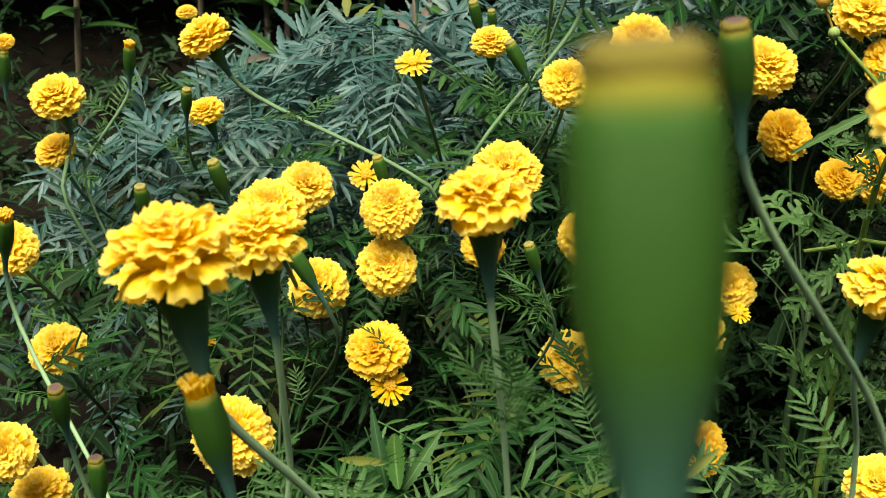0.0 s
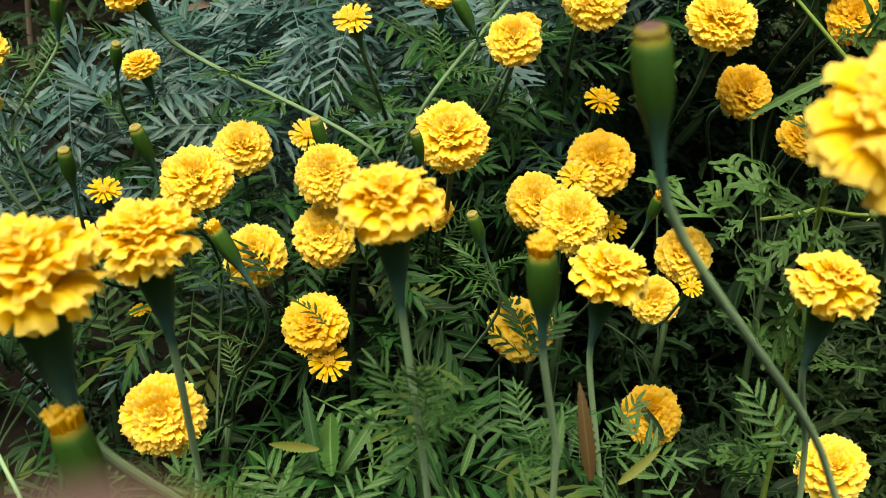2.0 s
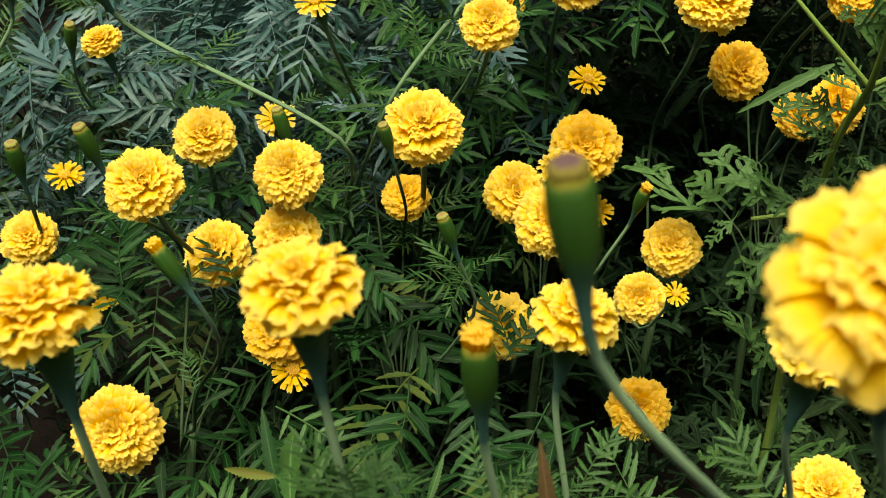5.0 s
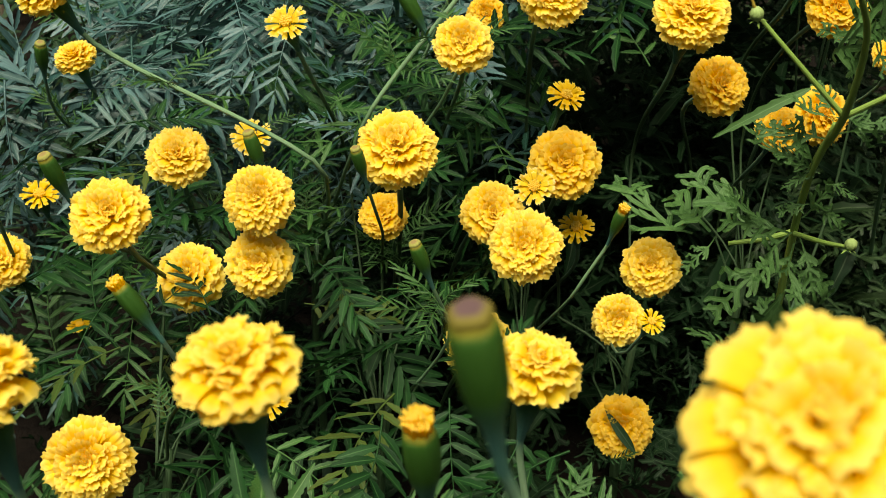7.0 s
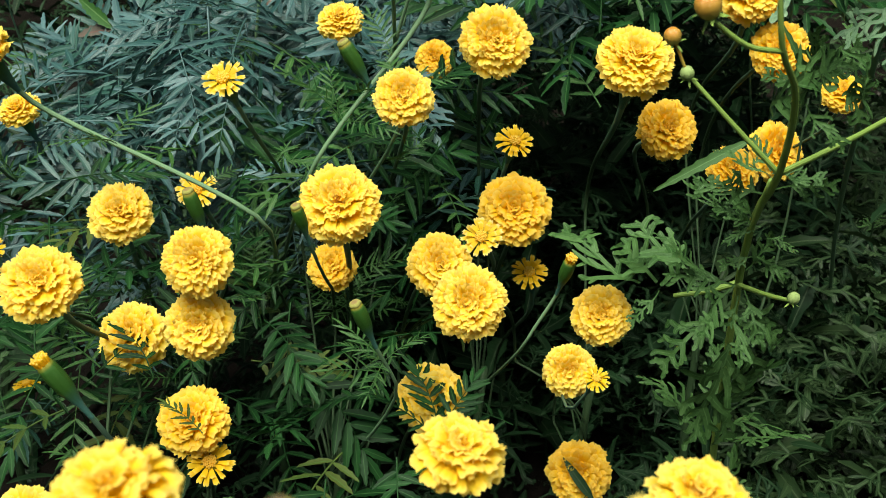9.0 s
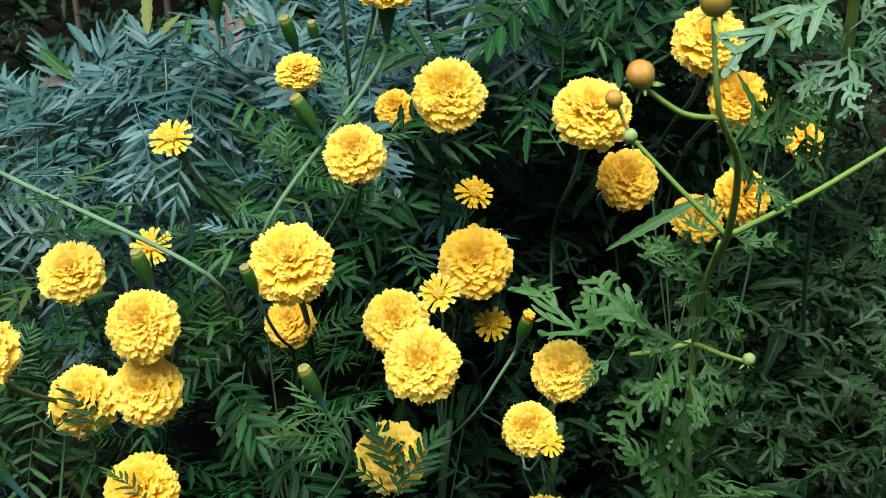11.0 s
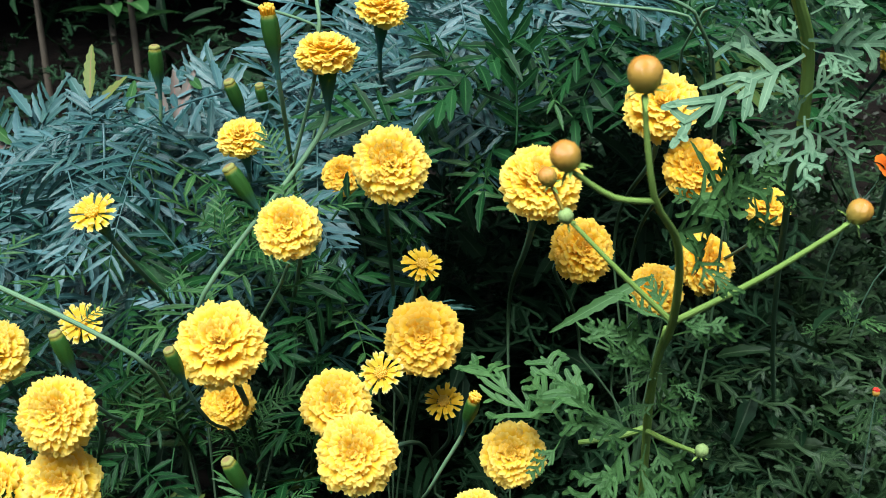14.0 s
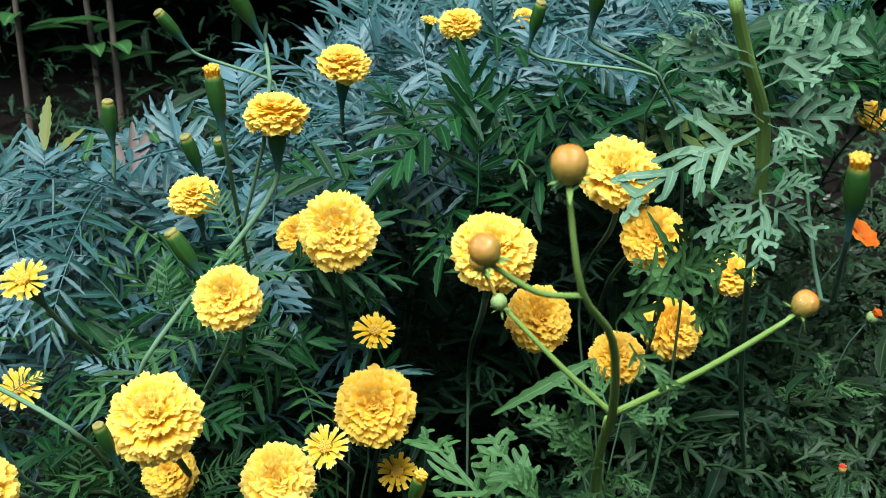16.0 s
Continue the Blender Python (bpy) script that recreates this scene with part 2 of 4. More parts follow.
LOOSE = ((-36, 6, 0.88, 0.90), (-16, 12, 0.90, 1.00), (1, 15, 0.88, 1.03), (17, 16, 0.85, 1.02), (33, 16, 0.80, 0.99), (47, 15, 0.73, 0.95), (60, 13, 0.65, 0.90), (72, 11, 0.56, 0.83), (84, 8, 0.45, 0.75))
STAR = ((2, 15, 0.85, 1.0), (24, 10, 0.85, 0.80))


def petal_poses(rings, seed, flat, loose=0.0):
    """For each ring the placings of its petals."""
    r, out = random.Random(seed), []
    for lift, count, width, reach in rings:
        ring, start = [], r.uniform(0, 6.28)
        for k in range(count):
            turn = start + (k + r.uniform(-0.22, 0.22)) * 2 * math.pi / count
            up = radians(lift + r.uniform(-9, 9) * (1 + loose))
            far = reach * r.uniform(0.92 - 0.08 * loose, 1.04 + 0.04 * loose)
            tip = Vector((math.cos(up) * far, 0, math.sin(up) * far * flat))
            root = Vector((0.16 * math.cos(up), 0, -0.12 + 0.14 * max(math.sin(up), 0)))
            way = tip - root
            m = Matrix.Rotation(turn, 4, "Z") @ Matrix.Translation(root) @ Matrix.Rotation(-math.atan2(way.z, way.x), 4, "Y")
            m = m @ Matrix.Rotation(r.gauss(0, 0.27 + 0.15 * loose), 4, "X") @ Matrix.Diagonal((way.length, width, width, 1))
            ring.append((r.randrange(6), m))
        out.append(ring)
    return out


def ring_meshes(kind, variant, mat):
    key = (kind, variant, mat.name)
    if key not in RING_MESH:
        rings, flat = {"dense": (DENSE, 0.80), "loose": (LOOSE, 0.80), "star": (STAR, 0.5)}[kind]
        made = []
        for ring in petal_poses(rings, 900 + variant, flat, 0.15):
            s = Shape()
            for which, m in ring:
                s.merge(STRAPS[which % 4] if kind == "star" else PETALS[which], m)
            made.append(s.mesh("petal_ring", mat))
        RING_MESH[key] = made
    return RING_MESH[key]


def petal_meshes(mat):
    if mat.name not in PETAL_MESH:
        PETAL_MESH[mat.name] = [s.mesh("petal", mat) for s in FINE_PETALS]
    return PETAL_MESH[mat.name]


def lathe(profile, sides, flute, name, mat):
    """A turned body on the z axis from (radius, height) pairs, gently fluted."""
    s, rows, marks = Shape(), [], []
    for i, (r, z) in enumerate(profile):
        rows.append([(r * (1 + flute * math.cos(5 * a)) * math.cos(a), r * (1 + flute * math.cos(5 * a)) * math.sin(a), z) for a in (2 * math.pi * k / sides for k in range(sides))])
        marks.append([(k / sides, i / (len(profile) - 1)) for k in range(sides)])
    s.grid(rows, marks, closed=True)
    s.faces.append(tuple(range(len(s.points) - sides, len(s.points))))
    return s.mesh(name, mat)


# a goblet under the bloom (bloom radius 1), and the goblet of a bud (width 1)
CALYX = lathe(((0.085, -1.75), (0.10, -1.55), (0.17, -1.2), (0.25, -0.85), (0.30, -0.5), (0.315, -0.25), (0.30, -0.10)), 15, 0.03, "calyx", M_CALYX)
NEAR_CALYX = lathe(((0.085, -2.15), (0.11, -1.9), (0.17, -1.55), (0.26, -1.15), (0.34, -0.75), (0.40, -0.4), (0.41, -0.18), (0.37, -0.06)), 20, 0.03, "calyx", M_CALYX)
CORE = {m.name: lathe(((0.25, -0.12), (0.52, 0.02), (0.54, 0.14), (0.44, 0.27), (0.26, 0.36), (0.06, 0.40)), 12, 0.08, "core", m) for m in (M_YELLOW, M_GOLD)}
SMALL_CALYX = lathe(((0.11, -1.9), (0.14, -1.6), (0.26, -1.15), (0.35, -0.7), (0.38, -0.3), (0.36, -0.02)), 15, 0.03, "calyx", M_CALYX)
BUD = lathe(((0.135, -3.7), (0.15, -3.2), (0.19, -2.75), (0.27, -2.35), (0.37, -2.0), (0.45, -1.6), (0.49, -1.0), (0.47, -0.4), (0.38, -0.04)), 20, 0.035, "calyx", M_CALYX)
NEAR_TIP, FRESH_TIP = (lathe(((0.38, -0.05), (0.40, 0.02), (0.37, 0.11), (0.28, 0.18), (0.18, 0.19), (0.07, 0.17)), 20, 0.05, "bud_tip", m) for m in (M_TIP, M_FRESH_TIP))
DISC = Shape()
for k in range(46):
    a, d = k * 2.39996, 0.26 * math.sqrt(k / 46)
    DISC.tube([(d * math.cos(a), d * math.sin(a), -0.05), (d * 1.08 * math.cos(a), d * 1.08 * math.sin(a), 0.22 - d * 0.35 + 0.03 * (k % 3))], [0.030, 0.036], 5)
DISC_MESH = DISC.mesh("floret_disc", M_GOLD)
CROWN = Shape()
crown_rng = random.Random(5)
for k in range(44):
    a, d = k * 2.39996, 0.36 * math.sqrt(k / 44)
    tall = crown_rng.uniform(0.36, 0.56) * (1 - 2.2 * d * d)
    CROWN.tube([(d * math.cos(a), d * math.sin(a), -0.05), (d * 1.08 * math.cos(a), d * 1.08 * math.sin(a), tall * 0.7), (d * 1.25 * math.cos(a + 0.1), d * 1.25 * math.sin(a + 0.1), tall)], [0.06, 0.065, 0.06], 5)
CROWN_MESH = CROWN.mesh("petal_tuft", M_GOLD)
STALK_JOINTS = []    # (plant, place): where small leaves sit on the flower stalks
OPEN_SPACE = []      # (place, radius): where the blooms are, so that leaves keep clear


def tilted(lean_back, sideways):
    """A unit vector that leans from upright towards the path by lean_back degrees and sideways by the other."""
    a, b = radians(lean_back), radians(sideways)
    return Vector((math.sin(b), -math.sin(a) * math.cos(b), math.cos(a) * math.cos(b)))


def stalk(plant, top, normal, foot, r_top, r_low, mat=None, name="stem", straight=0.0):
    base = Vector(plant.location)
    top, foot = Vector(top) - base, Vector(foot) - base
    drop = (top - foot).length
    bend = Vector((0, 0, drop)).lerp(top - foot, straight)
    pts = bezier(top, top - Vector(normal) * drop * (0.30 - 0.16 * straight), foot + bend * 0.30, foot, 9)
    low = min(0.44, foot.z - 0.05)
    if low > 0.02:      # on down to the main stem
        way = (pts[-1] - pts[-2]).normalized()
        pts += bezier(foot, foot + way * (foot.z - low) * 0.15, (0.3 * foot.x, 0.3 * foot.y, low + 0.05), (0, 0, low), 6)[1:]
    last = len(pts) - 1
    STALK_JOINTS.append((plant, pts[4] + base))
    STALK_JOINTS.append((plant, pts[7] + base))
    s = Shape()
    s.tube(pts, [r_top + (r_low - r_top) * i / last for i in range(last + 1)], 7)
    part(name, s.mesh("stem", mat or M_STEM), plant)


def near_path(plant):
    return plant.location.y < 0.7


def foot_of(plant, at, foot):
    if foot:
        return foot
    base = plant.location
    return (at[0] + (base.x - at[0]) * 0.45, at[1] + (base.y - at[1]) * 0.45 + (0.20 if at[1] > 0.9 else 0.05), max(at[2] - 0.27, 0.12))


bloom_count = 0


def bloom(plant, at, width, lean, side, kind="dense", mat=None, foot=None, single=False):
    """A marigold flower head on its goblet and stem. width: across the petals, in metres."""
    global bloom_count
    bloom_count += 1
    mat, r, normal = mat or M_YELLOW, width / 2, tilted(lean, side)
    star = kind == "star"
    root = Vector(at) - normal * r * {"star": 0.06, "dense": 0.12, "loose": -0.15}[kind]
    r *= 0.95 if kind == "loose" else 1.0
    head = part("flower_head", {"star": SMALL_CALYX, "dense": CALYX, "loose": NEAR_CALYX}[kind], plant, Matrix.Translation(-Vector(plant.location)) @ frame_on(normal, bloom_count * 1.7, root, r),
                {"yellow_petal": "bright yellow bloom on a green goblet", "gold_shade_petal": "golden bloom with shade in its colour on a green goblet"}[mat.name])
    if single:
        for ring in petal_poses(LOOSE if kind == "loose" else DENSE, 500 + bloom_count, 0.82 if kind == "loose" else 0.80, 0.6 if kind == "loose" else 0.15):
            for which, m in ring:
                part("petal", petal_meshes(mat)[which], head, m)
    else:
        for me in ring_meshes(kind, bloom_count % 4, M_STAR if star and mat is M_YELLOW else mat):
            part("petal_ring", me, head)
    if not star:
        part("core", CORE[mat.name], head)
    if star:
        part("floret_disc", DISC_MESH, head, None, "golden disc of small florets")
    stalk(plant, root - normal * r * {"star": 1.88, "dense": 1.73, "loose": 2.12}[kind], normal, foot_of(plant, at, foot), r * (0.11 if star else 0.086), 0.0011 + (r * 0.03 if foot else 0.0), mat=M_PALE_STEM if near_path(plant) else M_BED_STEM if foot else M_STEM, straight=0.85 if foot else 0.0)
    OPEN_SPACE.append((Vector(at), r))


def bud(plant, at, width, lean, side, crown=False, foot=None):
    """A closed bud: a long green goblet with a tan or pale green tip, or with a tuft of yellow petals."""
    global bloom_count
    bloom_count += 1
    normal = tilted(lean, side)
    width *= 0.93 if at[1] > 0.7 else 1.0
    head = part("flower_bud", BUD, plant, Matrix.Translation(-Vector(plant.location)) @ frame_on(normal, bloom_count * 1.3, at, width))
    if crown:
        part("petal_tuft", CROWN_MESH, head, None, "short golden petal tuft")
    else:
        part("bud_tip", FRESH_TIP if at[1] > 0.7 else NEAR_TIP, head, None, "pale green bud tip" if at[1] > 0.7 else "tan bud tip darkened for shade")
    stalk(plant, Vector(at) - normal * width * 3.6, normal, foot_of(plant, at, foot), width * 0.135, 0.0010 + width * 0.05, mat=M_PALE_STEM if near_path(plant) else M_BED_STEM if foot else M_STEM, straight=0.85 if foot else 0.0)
    OPEN_SPACE.append((Vector(at) - normal * width, width))


# ---- leaves ----
def leaflet(length, width, droop, fold, teeth=0):
    """A lance-shaped leaflet along +y, folded at its rib; teeth: how many saw teeth along each edge."""
    s, rows, marks = Shape(), [], []
    steps = 2 * teeth if teeth else 6
    for i in range(steps + 1):
        v = i / steps
        half = width / 2 * max(math.sin(math.pi * (0.02 + 0.97 * v) ** 0.80) ** 0.75, 0.02)
        out = 1.10 if teeth and i % 2 else 0.84 if teeth else 1.0
        ahead = 0.25 * length / steps if teeth and i % 2 else 0.0
        z = -droop * length * v * v
        rows.append([(-half * out, length * v + ahead, z + fold * half * out), (0, length * v, z), (half * out, length * v + ahead, z + fold * half * out)])
        marks.append([(0.0, v), (0.5, v), (1.0, v)])
    s.grid(rows, marks)
    return s


def pinnate(seed, pairs, spread, width, teeth=0):
    """A marigold leaf of length 1 along +y: paired leaflets on an arching rib, longest in the middle."""
    r, s = random.Random(seed), Shape()
    arch, sway = r.uniform(0.10, 0.35), r.uniform(-0.05, 0.05)
    spine = [Vector((sway * math.sin(3 * v), 0.90 * v, arch * v * (0.6 - v))) for v in (i / 8 for i in range(9))]
    s.tube(spine, [0.0105 - 0.0008 * i for i in range(9)], 4)
    for k in range(pairs):
        q = k / (pairs - 1)
        v = 0.14 + 0.80 * q
        p = spine[min(int(v * 8), 7)].lerp(spine[min(int(v * 8) + 1, 8)], v * 8 % 1)
        size = spread * (0.55 + 0.50 * math.sin(math.pi * (0.12 + 0.70 * q))) * r.uniform(0.92, 1.08)
        offset = r.uniform(-0.02, 0.02)
        for side in (-1, 1):
            if r.random() < 0.03:
                continue
            turn = side * radians(66 - 30 * q + r.uniform(-7, 7))
            m = Matrix.Translation(p + Vector((0, side * offset, 0))) @ Matrix.Rotation(-turn, 4, "Z") @ Matrix.Rotation(r.uniform(-0.2, 0.3), 4, "X") @ Matrix.Rotation(side * r.uniform(-0.15, 0.45), 4, "Y")
            s.merge(leaflet(size, size * width * r.uniform(0.9, 1.1), r.uniform(0.05, 0.25), 0.30, teeth), m)
    s.merge(leaflet(spread * 0.95, spread * 0.95 * width, 0.15, 0.30, teeth), Matrix.Translation(spine[8]) @ Matrix.Rotation(-0.2, 4, "X"))
    return s


def ribbon(s, path, widths, lift, flat=False):
    """A flat lobe that follows a path in the leaf's plane."""
    rows, marks = [], []
    for i, p in enumerate(path):
        a, b = Vector(path[max(i - 1, 0)]), Vector(path[min(i + 1, len(path) - 1)])
        way = (b - a).normalized()
        out = Vector((way.y, -way.x, 0))
        p = Vector(p)
        edge, v = Vector((0, 0, lift * widths[i])), i / (len(path) - 1)
        if flat:
            rows.append([p - out * widths[i] + edge, p + out * widths[i]])
            marks.append([(0.2, v), (0.9, v)])
        else:
            rows.append([p - out * widths[i] + edge, p, p + out * widths[i] + edge])
            marks.append([(0.0, v), (0.5, v), (1.0, v)])
    s.grid(rows, marks)


def lobed(seed, fine=1.0, lobes=4, far=False, wide=0.39):
    """A cosmos leaf of length 1 along +y: narrow wavy lobes with blunt ends, each forked again; far: in few faces."""
    r, s = random.Random(seed), Shape()
    arch, sway = r.uniform(-0.5, 0.3), r.uniform(-0.16, 0.16)

    def at(x, y):
        return (x + sway * y * y, y, arch * y * y + 0.25 * abs(x) - 0.9 * x * x + 0.05 * math.sin(9 * y + 7 * x + seed))

    def lobe(x, y, turn, side, reach, thick):
        """Widest just before its blunt end, bent towards the leaf's tip."""
        hook = r.uniform(-0.3, 0.6)
        path = [(x + side * math.cos(turn + hook * q) * reach * q, y + math.sin(turn + hook * q) * reach * q) for q in ((0, 0.35, 0.75, 1) if far else (0, 0.3, 0.6, 0.85, 0.96, 1))]
        ribbon(s, [at(*p) for p in path], [w * thick * fine for w in ((0.75, 0.8, 1.1, 0.2) if far else (1.45, 1.20, 1.15, 0.85, 0.45, 0.06))], 0.25, far)
        return path

    ribbon(s, [at(0, 0.93 * v) for v in (i / 8 for i in range(9))], [w * fine for w in (0.013, 0.014, 0.019, 0.022, 0.024, 0.024, 0.022, 0.028, 0.010)], 0.2, far)
    for k in range(lobes):
        v = 0.24 + 0.60 * k / (lobes - 1)
        for side in (-1, 1):
            reach = (wide - 0.5 * wide * k / (lobes - 1)) * r.uniform(0.75, 1.15)
            turn = radians(34 + r.uniform(-8, 16))
            path = lobe(0, v + r.uniform(-0.04, 0.04), turn, side, reach, 0.025)
            for step, bend in ((1, 0.8), (2, -0.85)) if far else ((1, 0.8), (2, -0.85), (3, 0.75)):
                if r.random() < (0.5 if far else 0.72):
                    lobe(*path[step], turn + bend * r.uniform(0.7, 1.2), side, reach * r.uniform(0.25, 0.45), 0.022)
    return s


LEAF_MESH = [pinnate(10 + k, 5 + k % 3, 0.33 + 0.03 * (k % 2), 0.20 + 0.02 * (k % 3), 4).mesh("leaf", M_LEAF) for k in range(12)]
BACK_MESH = [pinnate(10 + k, 6 + k % 3, 0.34 + 0.03 * (k % 2), 0.15 + 0.02 * (k % 3), 4).mesh("leaf", M_GLAUCOUS_SHEEN) for k in range(9)]
PALE_MESH = [lobed(60 + k, 1.1, 4).mesh("leaf", M_PALE_LEAF) for k in range(6)]
YOUNG_MESH = [pinnate(30 + k, 6 + k % 2, 0.32, 0.18, 5).mesh("leaf", M_YOUNG) for k in range(4)]
FEATHER_MESH = [pinnate(90 + k, 7, 0.30, 0.15, 3).mesh("leaf", M_YOUNG) for k in range(4)]
COSMOS_MESH = [lobed(50 + k, 0.95, 5, False, 0.30).mesh("leaf", M_COSMOS) for k in range(6)]


def leaf(plant, meshes, at, azimuth, rise, size, roll=0.0, r=rng):
    """A leaf whose foot is at a place, pointing along the azimuth (from +x) and rising by an angle."""
    m = Matrix.Translation(Vector(at) - Vector(plant.location)) @ Matrix.Rotation(azimuth - math.pi / 2, 4, "Z") @ Matrix.Rotation(rise, 4, "X") @ Matrix.Rotation(roll, 4, "Y") @ Matrix.Diagonal((size, size, size, 1))
    part("leaf", r.choice(meshes), plant, m)


# ---- ground ----
def ground_height(x, y):
    return 0.035 * noise.noise((x * 1.3, y * 1.3, 0)) + 0.012 * noise.noise((x * 7, y * 7, 3))


s = Shape()
steps = [-40, -20, -10, -5] + [-3 + 0.1 * i for i in range(71)] + [5, 8, 14, 25, 50]
s.grid([[(x, y + 2, ground_height(x, y + 2) if abs(x) < 4.5 else 0.0) for x in steps] for y in steps], [[(x, y) for x in steps] for y in steps])
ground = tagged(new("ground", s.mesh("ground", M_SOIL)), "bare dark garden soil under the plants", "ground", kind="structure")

# added wall that closes the back of the garden against the low sky
bm = bmesh.new()
bmesh.ops.create_cube(bm, size=1.0, matrix=Matrix.Translation((0, 8.2, 1.0)) @ Matrix.Diagonal((16, 0.25, 2.2, 1)))
bmesh.ops.bevel(bm, geom=bm.edges[:], offset=0.03, segments=2, affect="EDGES")
me = bpy.data.meshes.new("wall_back")
bm.to_mesh(me)
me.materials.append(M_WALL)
tagged(new("wall_back", me), "added dark wall that blocks the sky far behind the flower bed", "wall", kind="structure")
# unseen slab, added to keep sky light off the background
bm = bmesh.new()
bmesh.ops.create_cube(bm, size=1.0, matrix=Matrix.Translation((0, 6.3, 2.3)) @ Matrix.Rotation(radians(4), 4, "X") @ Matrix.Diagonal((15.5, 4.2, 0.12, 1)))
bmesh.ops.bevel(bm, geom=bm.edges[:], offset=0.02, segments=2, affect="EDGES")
shade_slab_mesh = bpy.data.meshes.new("roof")
bm.to_mesh(shade_slab_mesh)
shade_slab_mesh.materials.append(M_WALL)
tagged(new("roof", shade_slab_mesh), "unseen slab added to shade the back of the garden", "roof", kind="structure")
# unseen walls added beside and behind the path to cut low sky light
for name, turn in (("wall_left", 90), ("wall_right", -90), ("wall_front", 180)):
    side_wall = tagged(new(name, me), "unseen dark wall added to block low sky light", "wall", kind="structure")
    side_wall.matrix_basis = Matrix.Translation((0, 1.5, 0)) @ Matrix.Rotation(radians(turn), 4, "Z") @ Matrix.Translation((0, -2.2, 0))


# ---- marigold plants ----
PLANTS = []


def marigold(x, y):
    plant = thing("marigold_plant", (x, y, 0), "bushy marigold plant with yellow pompon blooms and feathery leaves", "marigold plant", "marigolds in the bed")
    s = Shape()
    s.tube(bezier((0, 0, -0.02), (0.01, 0.01, 0.12), (-0.02, 0.0, 0.28), (0.01, 0.02, 0.46), 7), [0.008 - 0.0005 * i for i in range(8)], 8)
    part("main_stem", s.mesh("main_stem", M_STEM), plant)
    PLANTS.append(plant)
    return plant


near_left = marigold(-0.20, 0.52)
bloom(near_left, (-0.394, 0.710, 0.655), 0.0515, 60, 2, "dense")
bloom(near_left, (-0.152, 0.401, 0.952), 0.0658, 2, -8, "loose", foot=(-0.100, 0.460, 0.787), single=True)
bloom(near_left, (-0.140, 0.518, 0.914), 0.0589, 6, -5, "loose", foot=(-0.137, 0.560, 0.748), single=True)
bud(near_left, (-0.146, 0.400, 0.891), 0.0181, 4, -10, True, foot=(-0.142, 0.440, 0.800))
bud(near_left, (-0.375, 0.727, 0.848), 0.0152, 15, 13, True)
bud(near_left, (-0.279, 0.553, 0.802), 0.0125, 16, 1)
bud(near_left, (-0.267, 0.572, 0.740), 0.0125, 3, -0)

near_middle = marigold(0.03, 0.56)
bloom(near_middle, (-0.019, 0.474, 0.955), 0.0514, 6, -6, "loose", foot=(-0.003, 0.500, 0.802), single=True)
bud(near_middle, (0.048, 0.460, 0.945), 0.0145, 10, -4, True, foot=(0.064, 0.490, 0.819))

near_right = marigold(0.25, 0.62)
bloom(near_right, (0.329, 0.798, 0.593), 0.0623, 25, -12, "dense")
bloom(near_right, (0.105, 0.639, 0.842), 0.0535, 8, 7, "loose", foot=(0.114, 0.660, 0.681), single=True)
bloom(near_right, (0.210, 0.554, 0.880), 0.0519, 8, 5, "loose", foot=(0.229, 0.600, 0.752), single=True)

near_bud = marigold(0.03, 0.13)
bud(near_bud, (-0.004, 0.051, 1.123), 0.0155, -12, -4)

bush_a = marigold(-0.24, 1.02)
bloom(bush_a, (-0.219, 0.941, 0.782), 0.0684, 38, 1, "dense", single=True)
bloom(bush_a, (-0.228, 1.204, 0.715), 0.0711, 35, 6, "dense")
bloom(bush_a, (-0.113, 1.024, 0.755), 0.0665, 55, -6, "dense", single=True)
bloom(bush_a, (-0.202, 1.093, 0.634), 0.0739, 50, -13, "dense")
bloom(bush_a, (-0.117, 1.020, 0.692), 0.0659, 56, -1, "dense")
bloom(bush_a, (-0.262, 0.910, 0.552), 0.0845, 56, 4, "dense", single=True)
bloom(bush_a, (-0.125, 0.983, 0.615), 0.0685, 38, -6, "dense", M_GOLD)
bloom(bush_a, (-0.110, 0.965, 0.583), 0.0463, 36, 8, "star", M_GOLD)
bud(bush_a, (-0.176, 0.813, 0.791), 0.0159, 3, -28, True)
bud(bush_a, (-0.283, 0.991, 0.809), 0.0165, 13, -14)

bush_b = marigold(-0.02, 1.12)
bloom(bush_b, (0.004, 1.111, 0.767), 0.0837, 38, 0, "dense", single=True)
bloom(bush_b, (0.098, 1.143, 0.682), 0.0689, 53, 11, "dense")
bloom(bush_b, (0.066, 1.144, 0.858), 0.0597, 53, -2, "dense")
bloom(bush_b, (-0.019, 1.234, 0.632), 0.0572, 48, -5, "dense", M_GOLD)
bloom(bush_b, (-0.098, 1.148, 0.877), 0.0447, 34, -8, "star")
bloom(bush_b, (-0.165, 1.276, 0.706), 0.0515, 35, -3, "star")
bloom(bush_b, (0.087, 1.125, 0.534), 0.0784, 53, -1, "dense")
bud(bush_b, (0.026, 0.979, 0.736), 0.0146, 7, -18, foot=(0.057, 1.000, 0.640))
bud(bush_b, (-0.031, 1.075, 0.781), 0.0132, 12, -12)
bud(bush_b, (-0.135, 1.114, 0.779), 0.0157, 4, -14)

bush_c = marigold(0.14, 1.27)
bloom(bush_c, (0.180, 1.269, 0.680), 0.0857, 56, -6, "dense", M_GOLD)
bloom(bush_c, (0.154, 1.221, 0.885), 0.0750, 59, 5, "dense", single=True)
bloom(bush_c, (0.139, 1.157, 0.706), 0.0447, 41, -13, "star")
bloom(bush_c, (0.095, 1.454, 0.790), 0.0501, 56, -6, "dense", M_GOLD)
